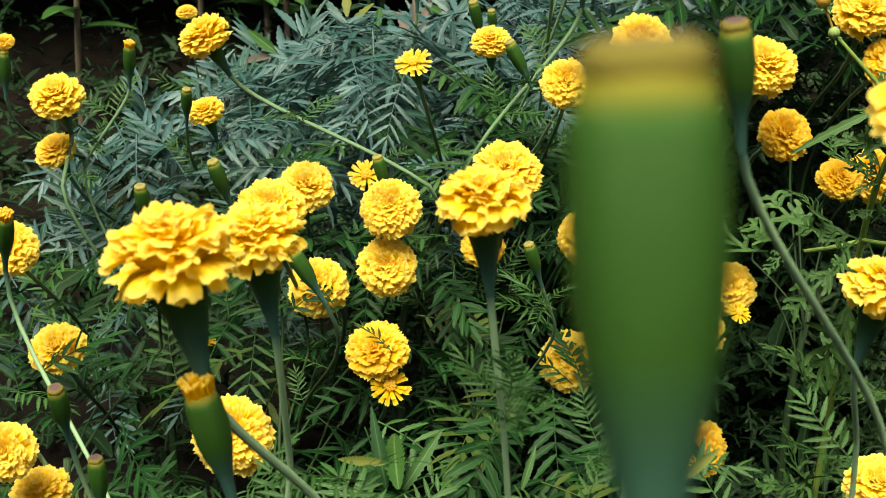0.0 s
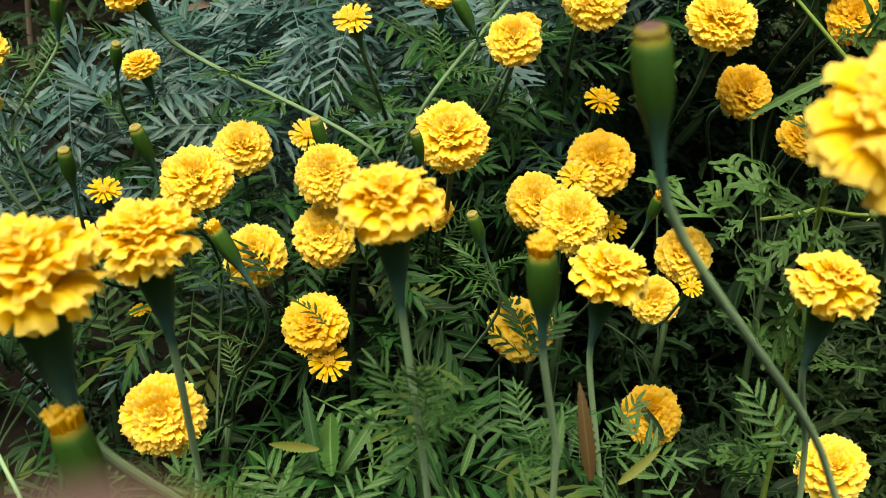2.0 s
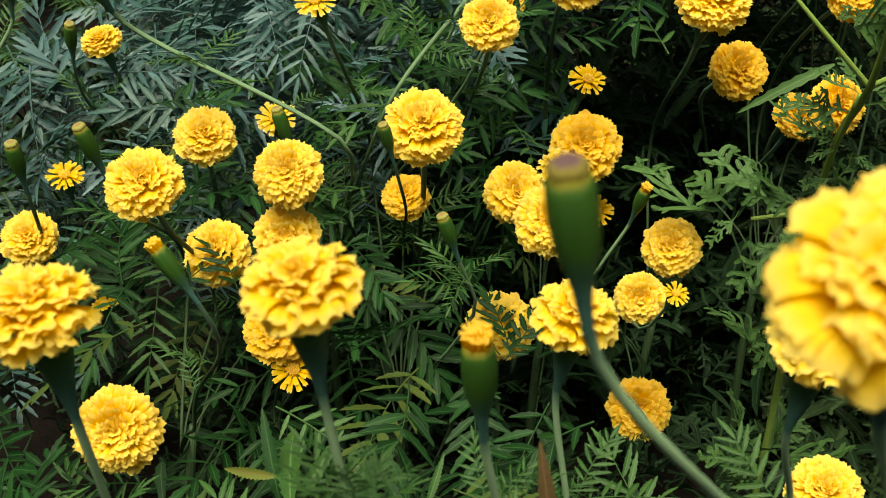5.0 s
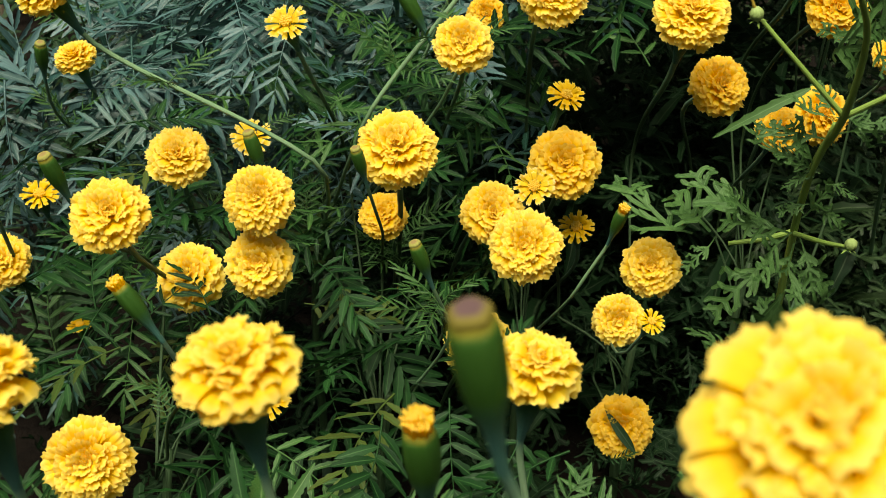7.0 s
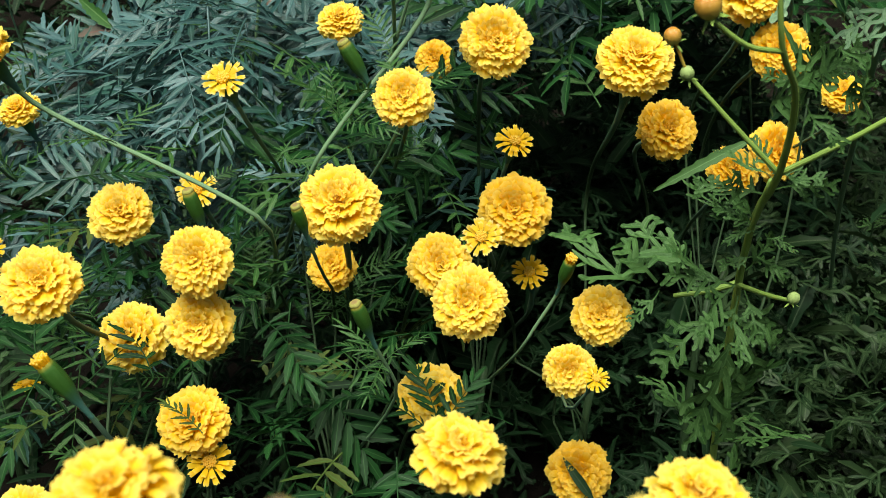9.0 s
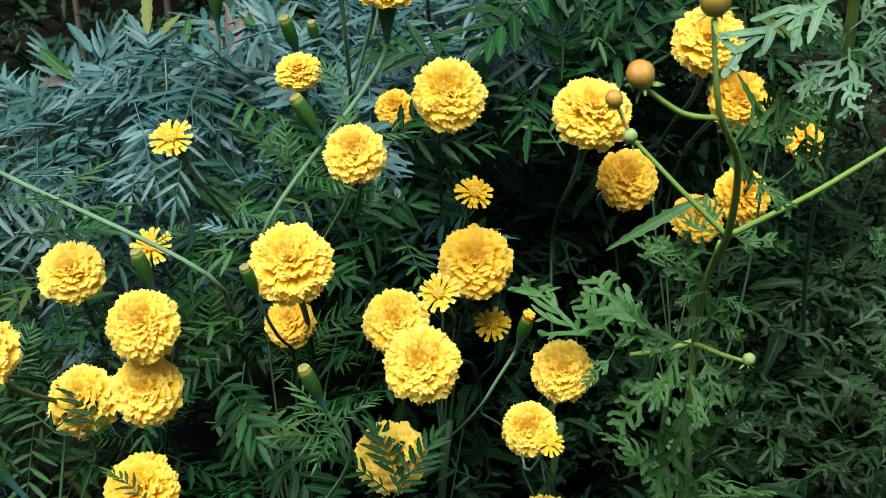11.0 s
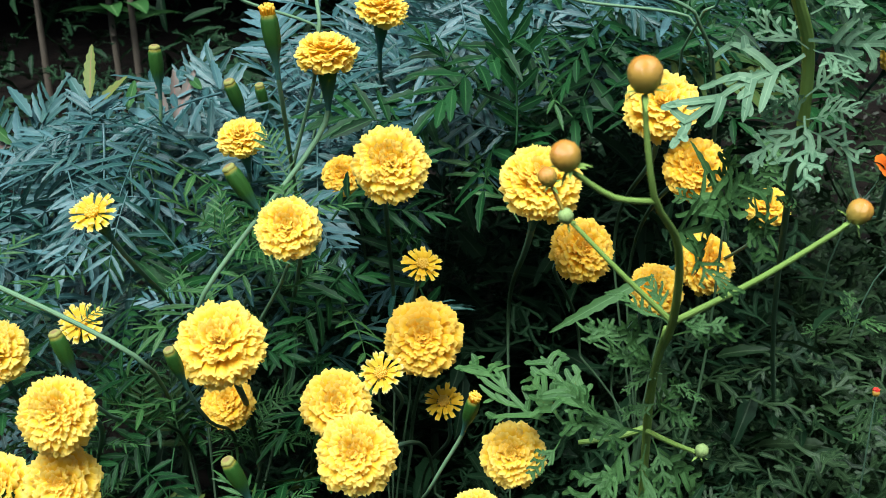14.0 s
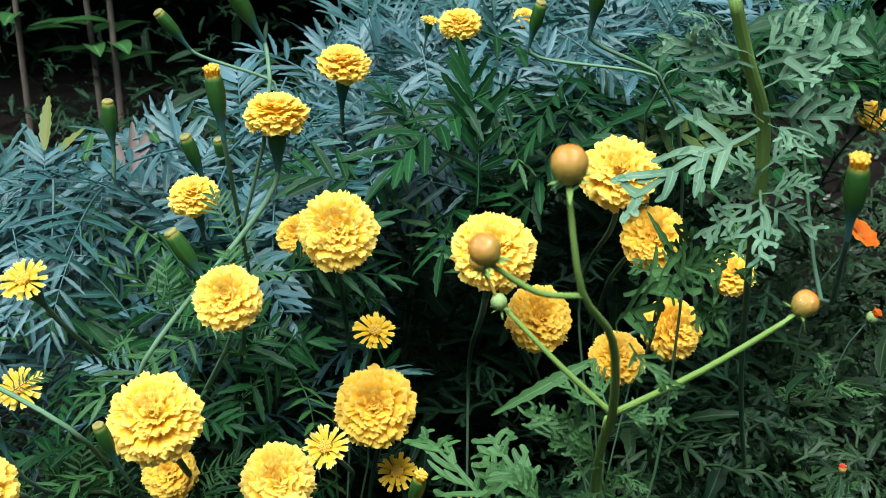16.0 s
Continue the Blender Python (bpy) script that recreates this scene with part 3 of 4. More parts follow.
bloom(bush_c, (0.181, 1.303, 0.747), 0.0454, 34, 8, "star", M_GOLD)
bloom(bush_c, (0.200, 1.289, 0.591), 0.0469, 29, -8, "star", M_GOLD)
bud(bush_c, (0.222, 1.105, 0.706), 0.0145, 18, 12, True, foot=(0.185, 1.120, 0.609))

bush_d = marigold(0.27, 1.26)
bloom(bush_d, (0.122, 1.007, 0.719), 0.0693, 56, -10, "dense", single=True)
bloom(bush_d, (0.259, 1.129, 0.630), 0.0652, 55, -8, "dense")
bloom(bush_d, (0.253, 1.179, 0.388), 0.0792, 60, -13, "dense", M_GOLD)
bloom(bush_d, (0.292, 1.222, 0.865), 0.0820, 32, 3, "dense", single=True)
bloom(bush_d, (0.222, 1.074, 0.601), 0.0562, 60, -8, "dense")
bloom(bush_d, (0.224, 0.927, 0.694), 0.0267, 26, 12, "star", M_GOLD)

bush_e = marigold(-0.14, 1.52)
bloom(bush_e, (0.095, 1.321, 0.966), 0.0651, 6, 2, "dense", foot=(-0.027, 1.220, 0.761))
bloom(bush_e, (-0.015, 1.458, 0.838), 0.0580, 23, -2, "dense")
bloom(bush_e, (-0.337, 1.202, 0.891), 0.0646, 22, -22, "dense", foot=(-0.080, 1.150, 0.735))
bud(bush_e, (0.049, 1.264, 1.016), 0.0181, 5, -4, True, foot=(0.050, 1.400, 0.740))
bud(bush_e, (0.054, 1.366, 1.075), 0.0190, 14, -25, foot=(0.088, 1.350, 0.990))
bud(bush_e, (0.006, 1.234, 0.881), 0.0177, 3, -28, foot=(0.067, 1.200, 0.847))
bud(bush_e, (-0.119, 1.548, 0.918), 0.0182, 4, 1, foot=(-0.155, 1.550, 0.666))
bud(bush_e, (-0.042, 1.577, 0.867), 0.0189, 13, -14)
bud(bush_e, (-0.015, 1.641, 0.844), 0.0157, 13, -7)
bud(bush_e, (-0.052, 1.545, 1.018), 0.0161, 17, -32, foot=(0.067, 1.560, 0.936))

bush_f = marigold(0.20, 1.72)
bloom(bush_f, (0.294, 1.863, 0.942), 0.0646, 16, -3, "dense")
bloom(bush_f, (0.255, 1.949, 0.930), 0.0330, 12, 12, "star")
bloom(bush_f, (0.405, 2.045, 0.914), 0.0405, 27, 13, "dense")
bloom(bush_f, (0.143, 1.641, 0.939), 0.0687, 16, 5, "dense")

bush_g = marigold(-0.46, 1.35)
bloom(bush_g, (-0.402, 1.438, 0.740), 0.0548, 16, -11, "dense")
bloom(bush_g, (-0.437, 1.341, 0.602), 0.0493, 27, 4, "star", M_GOLD)
bloom(bush_g, (-0.419, 1.166, 0.609), 0.0657, 38, 2, "dense")
bloom(bush_g, (-0.364, 1.208, 0.503), 0.0320, 6, -4, "star", M_GOLD)
bloom(bush_g, (-0.640, 1.370, 0.843), 0.0298, 22, -6, "dense")
bloom(bush_g, (-0.559, 1.318, 0.788), 0.0730, 28, -1, "dense", foot=(-0.558, 1.300, 0.673))
bloom(bush_g, (-0.579, 1.343, 0.709), 0.0582, 26, -8, "dense")
bloom(bush_g, (-0.473, 1.644, 0.835), 0.0332, 16, 0, "dense")
bud(bush_g, (-0.486, 1.398, 0.834), 0.0181, 11, 8, True, foot=(-0.548, 1.360, 0.684))
bud(bush_g, (-0.640, 1.365, 0.830), 0.0190, 5, 6)
bud(bush_g, (-0.387, 1.296, 0.803), 0.0152, 17, 8)

bush_h = marigold(-0.48, 0.98)
bloom(bush_h, (-0.477, 1.028, 0.583), 0.0657, 33, -1, "dense")
bloom(bush_h, (-0.479, 0.953, 0.729), 0.0594, 50, 10, "dense")
bloom(bush_h, (-0.385, 0.741, 0.598), 0.0537, 16, -6, "dense")
bud(bush_h, (-0.397, 1.114, 0.739), 0.0178, 14, -1)

bush_i = marigold(0.44, 1.42)
bloom(bush_i, (0.342, 1.281, 0.767), 0.0698, 57, 11, "dense", M_GOLD)
bloom(bush_i, (0.408, 1.262, 0.922), 0.0757, 42, -7, "dense")
bloom(bush_i, (0.432, 1.333, 0.696), 0.0634, 39, 5, "dense", M_GOLD)
bloom(bush_i, (0.527, 1.482, 0.653), 0.0826, 60, 22, "dense", M_GOLD)
bloom(bush_i, (0.549, 1.352, 0.779), 0.0497, 41, -10, "dense", M_GOLD)
bloom(bush_i, (0.440, 1.244, 0.864), 0.0653, 60, 1, "dense", M_GOLD)

far_right = marigold(0.98, 2.10)
bloom(far_right, (1.012, 2.126, 0.725), 0.0642, 41, 11, "dense")
bud(far_right, (0.474, 0.904, 1.044), 0.0152, 12, -4, True)

bush_j = marigold(0.62, 1.84)
bud(bush_j, (0.410, 1.408, 1.075), 0.0190, 15, 7, foot=(0.478, 1.44, 0.968))
bud(bush_j, (0.374, 1.601, 1.014), 0.0169, 13, 12, foot=(0.507, 1.58, 0.932))
bud(bush_j, (0.507, 1.42, 1.013), 0.0120, 20, 12, foot=(0.488, 1.44, 0.969))

near_edge = marigold(0.36, 0.42)
bloom(near_edge, (0.1375, 0.322, 1.0475), 0.0595, 26, -14, "loose", foot=(0.182, 0.360, 0.918), single=True)
bud(near_edge, (0.064, 0.332, 1.074), 0.0125, 6, -10, foot=(0.161, 0.400, 0.886))


# ---- foliage of the marigold bed ----
def smooth(v):
    v = min(max(v, 0.0), 1.0)
    return v * v * (3 - 2 * v)


def canopy(x, y):
    """The height of the leaves' upper surface, or None where the bed has none."""
    if x > 0.15 and y < 1.44 + 0.10 * smooth((x - 0.18) / 0.2):
        return None
    if x > 0.12 and y < 1.42 and x > 0.12 + (y - 0.95) * 0.1:
        return None
    if x > 1.0 or (x > 0.62 and y < 1.72) or (x > 0.35 and y < 1.55):
        return None
    if y > 1.80 + 0.9 * smooth((x + 0.05) / 0.3) - 0.25 * smooth((-0.42 - x) / 0.2):
        return None
    z = 0.56 + 0.27 * smooth((y - 0.82) / 0.85) + 0.07 * smooth((x - 0.05) / 0.25)
    z -= 0.45 * max(0.0, -0.22 - x)
    z -= 0.16 * max(0.0, y - 1.42) * smooth((0.02 - x) / 0.25)
    return z + 0.04 * noise.noise((x * 5, y * 5, 1))


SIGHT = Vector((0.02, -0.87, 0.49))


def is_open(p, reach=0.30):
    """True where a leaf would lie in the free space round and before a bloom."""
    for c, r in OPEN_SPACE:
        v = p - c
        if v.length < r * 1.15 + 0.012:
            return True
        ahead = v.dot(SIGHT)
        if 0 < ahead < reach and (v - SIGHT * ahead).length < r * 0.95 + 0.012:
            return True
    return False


BED = PLANTS[4:13] + [bush_j]
for depth, gap, rise in ((0.0, 0.062, 0.38), (0.04, 0.066, 0.35), (0.09, 0.080, 0.3), (0.15, 0.10, 0.25), (0.25, 0.11, 0.2)):
    for i in range(int(2.1 / gap)):
        for j in range(int(1.7 / gap)):
            x, y = -1.05 + (i + rng.uniform(-0.45, 0.45)) * gap, 0.80 + (j + rng.uniform(-0.45, 0.45)) * gap
            top = canopy(x, y)
            if top is None or rng.random() < (0.30 if depth == 0.0 else 0.55) * smooth((1.3 - y) / 0.2) or rng.random() < 0.08 + 2.2 * max(0.0, -0.42 - x):
                continue
            if (y > 1.95 and depth > 0.1) or (x > 0.16 and depth > 0.10):
                continue
            owner = min(BED, key=lambda p: (p.location.x - x) ** 2 + (p.location.y - y) ** 2)
            z = top - depth + rng.uniform(-0.03, 0.03)
            azimuth = math.atan2(y - owner.location.y - 0.12, x - owner.location.x) + rng.gauss(0, 1.7)
            back = smooth((y - 1.25) / 0.3)
            size, up = rng.uniform(0.082, 0.132) * (1 + 0.42 * back), 0.08 + (rise + 0.15 * back) * math.sin(azimuth) + rng.gauss(0, 0.33)
            way = Vector((math.cos(azimuth) * math.cos(up), math.sin(azimuth) * math.cos(up), math.sin(up)))
            middle = Vector((x, y, z))
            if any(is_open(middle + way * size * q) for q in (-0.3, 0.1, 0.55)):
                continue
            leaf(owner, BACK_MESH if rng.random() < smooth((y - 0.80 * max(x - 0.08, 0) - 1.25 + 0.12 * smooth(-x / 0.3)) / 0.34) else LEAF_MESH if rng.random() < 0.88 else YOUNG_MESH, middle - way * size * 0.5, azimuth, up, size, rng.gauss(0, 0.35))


def whorl(plant, at, count, size, meshes, rise=0.5, start=0.0, reach=0.75, face=0.0):
    """Leaves all round a joint of a stem; with a face they turn to the open side of the bed."""
    for k in range(count):
        azimuth, up, long = start + k * 2.4 + rng.uniform(-0.3, 0.3), rise + rng.gauss(0, 0.25), size * rng.uniform(0.75, 1.2)
        up += face * math.sin(azimuth)
        way = Vector((math.cos(azimuth) * math.cos(up), math.sin(azimuth) * math.cos(up), math.sin(up)))
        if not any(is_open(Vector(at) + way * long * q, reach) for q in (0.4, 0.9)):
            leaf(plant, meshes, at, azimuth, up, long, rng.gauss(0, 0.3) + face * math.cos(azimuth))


for plant, at, count, size in (
    (near_left, (-0.13, 0.55, 0.70), 4, 0.07), (near_middle, (-0.01, 0.53, 0.79), 4, 0.045), (near_middle, (0.05, 0.58, 0.70), 4, 0.06),
    (near_middle, (-0.08, 0.68, 0.60), 4, 0.09), (near_right, (0.12, 0.68, 0.68), 4, 0.06), (near_right, (0.235, 0.61, 0.73), 5, 0.06), (near_right, (0.20, 0.74, 0.58), 4, 0.08),
):
    whorl(plant, at, count, size, YOUNG_MESH, 0.35)
for plant, at, count, size in (
    (near_middle, (-0.002, 0.478, 0.850), 9, 0.032), (near_middle, (-0.003, 0.490, 0.828), 6, 0.040), (near_left, (-0.105, 0.545, 0.750), 4, 0.050),
    (near_middle, (0.060, 0.590, 0.752), 4, 0.042), (near_right, (0.100, 0.660, 0.690), 4, 0.040), (near_left, (-0.180, 0.620, 0.690), 4, 0.060),
):
    whorl(plant, at, count, size, FEATHER_MESH if size < 0.045 else YOUNG_MESH, 0.45, rng.uniform(0, 6), 0.5)

for plant, at in STALK_JOINTS:
    if plant.location.y > 0.9 and 0.5 < at.z < 0.85 and at.x < 0.12:
        whorl(plant, at, 3, rng.uniform(0.045, 0.075), FEATHER_MESH, 0.5, rng.uniform(0, 6), 0.5)

# ---- cosmos with its bronze buds ----
cosmos = thing("cosmos_plant", (0.36, 1.06, 0), "lanky cosmos with lobed leaves and round bronze buds", "cosmos plant", "cosmos beside the bed")


def branch(plant, pts, radii, mat, name="stem"):
    base = Vector(plant.location)
    fine = []
    pts = [Vector(p) for p in pts]
    for i in range(len(pts) - 1):
        a, b = pts[i], pts[i + 1]
        before, after = pts[max(i - 1, 0)], pts[min(i + 2, len(pts) - 1)]
        for q in (0, 0.25, 0.5, 0.75):
            fine.append(a + (b - a) * q + ((b - before) * q * (1 - q) ** 2 - (after - a) * q * q * (1 - q)) * 0.5 - (b - a) * (q * (1 - q) * (1 - 2 * q)))
    fine.append(pts[-1])
    s = Shape()
    s.tube([p - base for p in fine], [radii[0] + (radii[1] - radii[0]) * i / (len(fine) - 1) for i in range(len(fine))], 8)
    part(name, s.mesh("stem", mat), plant)


ROUND_BUD = lathe(((0.10, -0.52), (0.26, -0.48), (0.42, -0.28), (0.50, 0.0), (0.47, 0.22), (0.33, 0.42), (0.14, 0.50), (0.03, 0.51)), 18, 0.02, "round_bud", M_BRONZE)
GREEN_BUD = lathe(((0.10, -0.52), (0.26, -0.48), (0.42, -0.28), (0.50, 0.0), (0.47, 0.22), (0.33, 0.42), (0.14, 0.50), (0.03, 0.51)), 14, 0.05, "round_bud", M_GREEN_BUD)
SEPAL = leaflet(0.62, 0.16, 0.3, 0.3).mesh("sepal", M_COSMOS_STEM)


def round_bud(plant, at, width, lean, side, mesh=ROUND_BUD):
    m = Matrix.Translation(-Vector(plant.location)) @ frame_on(tilted(lean, side), width * 300, at, width)
    head = part("flower_bud", mesh, plant, m, "round bronze bud" if mesh is ROUND_BUD else "small round green bud")
    for k in range(7):
        part("sepal", SEPAL, head, Matrix.Rotation(k * 0.9, 4, "Z") @ Matrix.Translation((0.0, 0.10, -0.50)) @ Matrix.Rotation(-0.35 if k % 2 else 0.5, 4, "X"))


branch(cosmos, ((0.37, 1.10, -0.02), (0.37, 1.07, 0.40), (0.347, 0.980, 0.770), (0.337, 0.889, 0.892), (0.325, 0.842, 0.966), (0.301, 0.808, 1.012), (0.292, 0.806, 1.068)), (0.0044, 0.0014), M_COSMOS_STEM)
round_bud(cosmos, (0.292, 0.806, 1.079), 0.0185, 5, -5)
branch(cosmos, ((0.302, 0.810, 1.008), (0.278, 0.800, 1.015), (0.255, 0.795, 1.032)), (0.0018, 0.0015), M_COSMOS_STEM)
round_bud(cosmos, (0.251, 0.793, 1.041), 0.0160, 20, -25)
branch(cosmos, ((0.337, 0.889, 0.892), (0.385, 0.872, 0.930), (0.430, 0.862, 0.968)), (0.0024, 0.0016), M_COSMOS_STEM)
round_bud(cosmos, (0.436, 0.861, 0.977), 0.0152, 10, 25)
branch(cosmos, ((0.337, 0.889, 0.892), (0.302, 0.890, 0.928), (0.268, 0.901, 0.963)), (0.0022, 0.0014), M_COSMOS_STEM)
round_bud(cosmos, (0.268, 0.901, 0.963), 0.0100, 15, -20, GREEN_BUD)
branch(cosmos, ((0.268, 0.901, 0.963), (0.256, 0.902, 0.989)), (0.0012, 0.0010), M_BRONZE)
round_bud(cosmos, (0.256, 0.902, 0.989), 0.0120, 15, -20)
branch(cosmos, ((0.352, 1.0, 0.74), (0.325, 0.995, 0.735), (0.298, 1.0, 0.728)), (0.003, 0.002), M_COSMOS_STEM)
branch(cosmos, ((0.348, 0.982, 0.748), (0.362, 0.950, 0.757), (0.372, 0.924, 0.767)), (0.0024, 0.0017), M_COSMOS_STEM)
round_bud(cosmos, (0.373, 0.921, 0.771), 0.0098, 10, 20, GREEN_BUD)
whorl(cosmos, (0.366, 1.06, 0.54), 5, 0.085, COSMOS_MESH, 0.6, 0.1, 0.75, 0.3)
whorl(cosmos, (0.37, 1.08, 0.40), 6, 0.100, COSMOS_MESH, 0.4, 0.9)


def blade(plant, mesh, foot, tip, label="", turn=0.0):
    """A leaf from a foot to a tip, its face to the light and the path, turned a little about its length."""
    a, way = Vector(foot), Vector(tip) - Vector(foot)
    side = way.cross(Vector((0, -0.75, 0.65))).normalized()
    m = Matrix((side, way.normalized(), side.cross(way).normalized())).transposed().to_4x4() @ Matrix.Rotation(turn, 4, "Y")
    part("leaf", mesh, plant, Matrix.Translation(a - plant.location) @ m @ Matrix.Diagonal((way.length, way.length, way.length, 1)), label)


LONG_BLADE = leaflet(1.0, 0.11, 0.2, 0.3, 7).mesh("leaf", M_COSMOS)
blade(cosmos, LONG_BLADE, (0.346, 0.998, 0.872), (0.270, 0.985, 0.838))
UPPER_JOINT_LEAVES = (
    ((0.339, 0.910, 0.883), (0.378, 0.900, 0.880)), ((0.340, 0.915, 0.882), (0.328, 0.950, 0.901)), ((0.337, 0.860, 0.956), (0.361, 0.860, 0.920)),
    ((0.353, 0.980, 0.901), (0.424, 1.100, 0.894)), ((0.370, 1.020, 0.912), (0.443, 1.120, 0.875)), ((0.393, 0.950, 0.963), (0.452, 0.980, 0.920)),
    ((0.404, 0.960, 0.951), (0.415, 0.960, 0.893)), ((0.342, 0.920, 0.873), (0.309, 0.940, 0.898)), ((0.345, 0.930, 0.856), (0.298, 0.960, 0.859)),
    ((0.346, 0.920, 0.866), (0.390, 0.910, 0.878)),
)
MIDDLE_JOINT_LEAVES = (
    ((0.344, 0.980, 0.749), (0.277, 0.970, 0.773)), ((0.315, 0.970, 0.761), (0.284, 0.980, 0.804)), ((0.343, 0.970, 0.745), (0.333, 0.940, 0.695)),
    ((0.349, 0.970, 0.750), (0.364, 0.940, 0.714)), ((0.344, 0.960, 0.774), (0.369, 0.950, 0.812)), ((0.337, 0.950, 0.813), (0.301, 0.950, 0.860)),
    ((0.338, 0.940, 0.828), (0.314, 0.930, 0.878)), ((0.348, 0.950, 0.793), (0.385, 0.950, 0.769)), ((0.339, 0.970, 0.755), (0.291, 0.930, 0.733)),
    ((0.281, 0.980, 0.745), (0.258, 0.970, 0.713)), ((0.346, 0.940, 0.824), (0.305, 0.950, 0.841)), ((0.351, 0.940, 0.815), (0.373, 0.930, 0.816)),
    ((0.350, 0.960, 0.787), (0.317, 0.950, 0.786)), ((0.346, 0.950, 0.826), (0.320, 0.930, 0.818)),
)
LOWER_JOINT_LEAVES = (
    ((0.316, 1.000, 0.738), (0.281, 1.100, 0.762)), ((0.296, 1.050, 0.710), (0.262, 1.160, 0.717)), ((0.287, 1.080, 0.689), (0.243, 1.200, 0.674)),
    ((0.327, 0.970, 0.739), (0.286, 0.960, 0.668)), ((0.362, 1.000, 0.698), (0.316, 1.020, 0.574)), ((0.363, 1.000, 0.686), (0.416, 1.020, 0.584)),
    ((0.359, 1.000, 0.674), (0.356, 1.000, 0.556)), ((0.359, 1.000, 0.721), (0.422, 1.020, 0.653)),
)
for pairs in (UPPER_JOINT_LEAVES, MIDDLE_JOINT_LEAVES, LOWER_JOINT_LEAVES):
    for k, (foot, tip) in enumerate(pairs):
        blade(cosmos, COSMOS_MESH[k % 6], foot, tip, "", rng.gauss(0, 0.35))
branch(cosmos, ((0.347, 0.985, 0.752), (0.340, 0.950, 0.810), (0.337, 0.905, 0.880)), (0.0026, 0.0018), M_COSMOS_STEM)
for k, tip in enumerate(((0.405, 1.19, 0.865), (0.425, 1.18, 0.91), (0.452, 1.18, 0.92), (0.49, 1.18, 0.90), (0.50, 1.19, 0.865))):
    blade(cosmos, LONG_BLADE if k == 1 else COSMOS_MESH[k], (0.455, 1.19, 0.845), tip)
branch(cosmos, ((0.366, 1.06, 0.54), (0.43, 1.14, 0.68), (0.455, 1.19, 0.835)), (0.0018, 0.0012), M_STEM)

tall_cosmos = thing("cosmos_plant", (0.80, 1.85, 0), "tall cosmos with a thick stem and pale lobed leaves", "cosmos plant", "cosmos beside the bed")
branch(tall_cosmos, ((0.491, 1.120, 0.946), (0.481, 1.100, 1.014), (0.459, 1.080, 1.063), (0.439, 1.060, 1.111)), (0.0055, 0.0046), M_COSMOS_STEM)
branch(tall_cosmos, ((0.491, 1.120, 0.946), (0.515, 1.20, 0.85), (0.62, 1.48, 0.52), (0.80, 1.85, 0.0)), (0.0040, 0.0026), M_BED_STEM)
TALL_LEAVES = (
    ((0.472, 1.08, 1.015), (0.371, 1.06, 0.976)), ((0.478, 1.08, 1.02), (0.503, 1.04, 1.006)), ((0.478, 1.09, 1.017), (0.439, 1.12, 1.031)),
    ((0.46, 1.07, 1.062), (0.395, 1.08, 1.086)), ((0.458, 1.07, 1.066), (0.406, 1.06, 1.109)), ((0.458, 1.06, 1.072), (0.494, 1.05, 1.106)),
    ((0.461, 1.06, 1.064), (0.551, 1.08, 1.088)), ((0.468, 1.07, 1.049), (0.519, 1.06, 1.073)), ((0.488, 1.11, 0.95), (0.449, 1.1, 0.981)),
    ((0.488, 1.11, 0.948), (0.433, 1.08, 0.935)), ((0.485, 1.1, 0.958), (0.475, 1.05, 0.919)), ((0.486, 1.1, 0.956), (0.517, 1.08, 0.974)),
    ((0.491, 1.11, 0.945), (0.526, 1.08, 0.935)), ((0.491, 1.12, 0.951), (0.457, 1.14, 0.994)), ((0.484, 1.1, 0.976), (0.523, 1.13, 0.989)),
    ((0.476, 1.09, 1.023), (0.566, 1.12, 1.005)),
)
for k, (foot, tip) in enumerate(TALL_LEAVES):
    blade(tall_cosmos, PALE_MESH[k % 6], foot, tip, "", rng.gauss(0, 0.4))
for k in range(4):
    round_bud(tall_cosmos, Vector((0.439, 1.060, 1.111)) + Vector((0.012 * math.cos(k * 1.7), 0.012 * math.sin(k * 1.7), 0.014 + 0.004 * k)), 0.012, 10, 20 * math.cos(k * 1.7), GREEN_BUD)
whorl(tall_cosmos, (0.515, 1.20, 0.85), 5, 0.07, COSMOS_MESH, 0.0, 0.7, 0.2, 0.3)

# ---- an orange flower by itself, beside the litter ----
zinnia = thing("orange_flower", (0.80, 1.68, 0), "small orange cosmos flower on a thin bent stem", "flower")
head_at, facing = Vector((0.784, 1.600, 0.718)), tilted(25, 25)
s = Shape()
for k in range(8):
    s.merge(PETALS[k % 6], Matrix.Rotation(k * 0.785, 4, "Z") @ Matrix.Rotation(-0.35, 4, "Y") @ Matrix.Diagonal((1, 1.5, 1, 1)))
disc = lathe(((0.05, -0.5), (0.16, -0.35), (0.22, -0.1), (0.2, 0.05), (0.1, 0.12)), 12, 0.03, "centre", M_CALYX)
head = part("flower_head", disc, zinnia, Matrix.Translation(-Vector(zinnia.location)) @ frame_on(facing, 0.3, head_at, 0.027))
part("petal_ring", s.mesh("petal_ring", M_ORANGE), head, None, "orange petals")
stalk(zinnia, head_at - facing * 0.0135, facing, (0.80, 1.68, 0.0), 0.0012, 0.0018, M_STEM)
whorl(zinnia, (0.80, 1.68, 0.3), 6, 0.08, COSMOS_MESH, 0.3)
whorl(zinnia, (0.80, 1.68, 0.45), 4, 0.06, COSMOS_MESH, 0.3, 1.0)


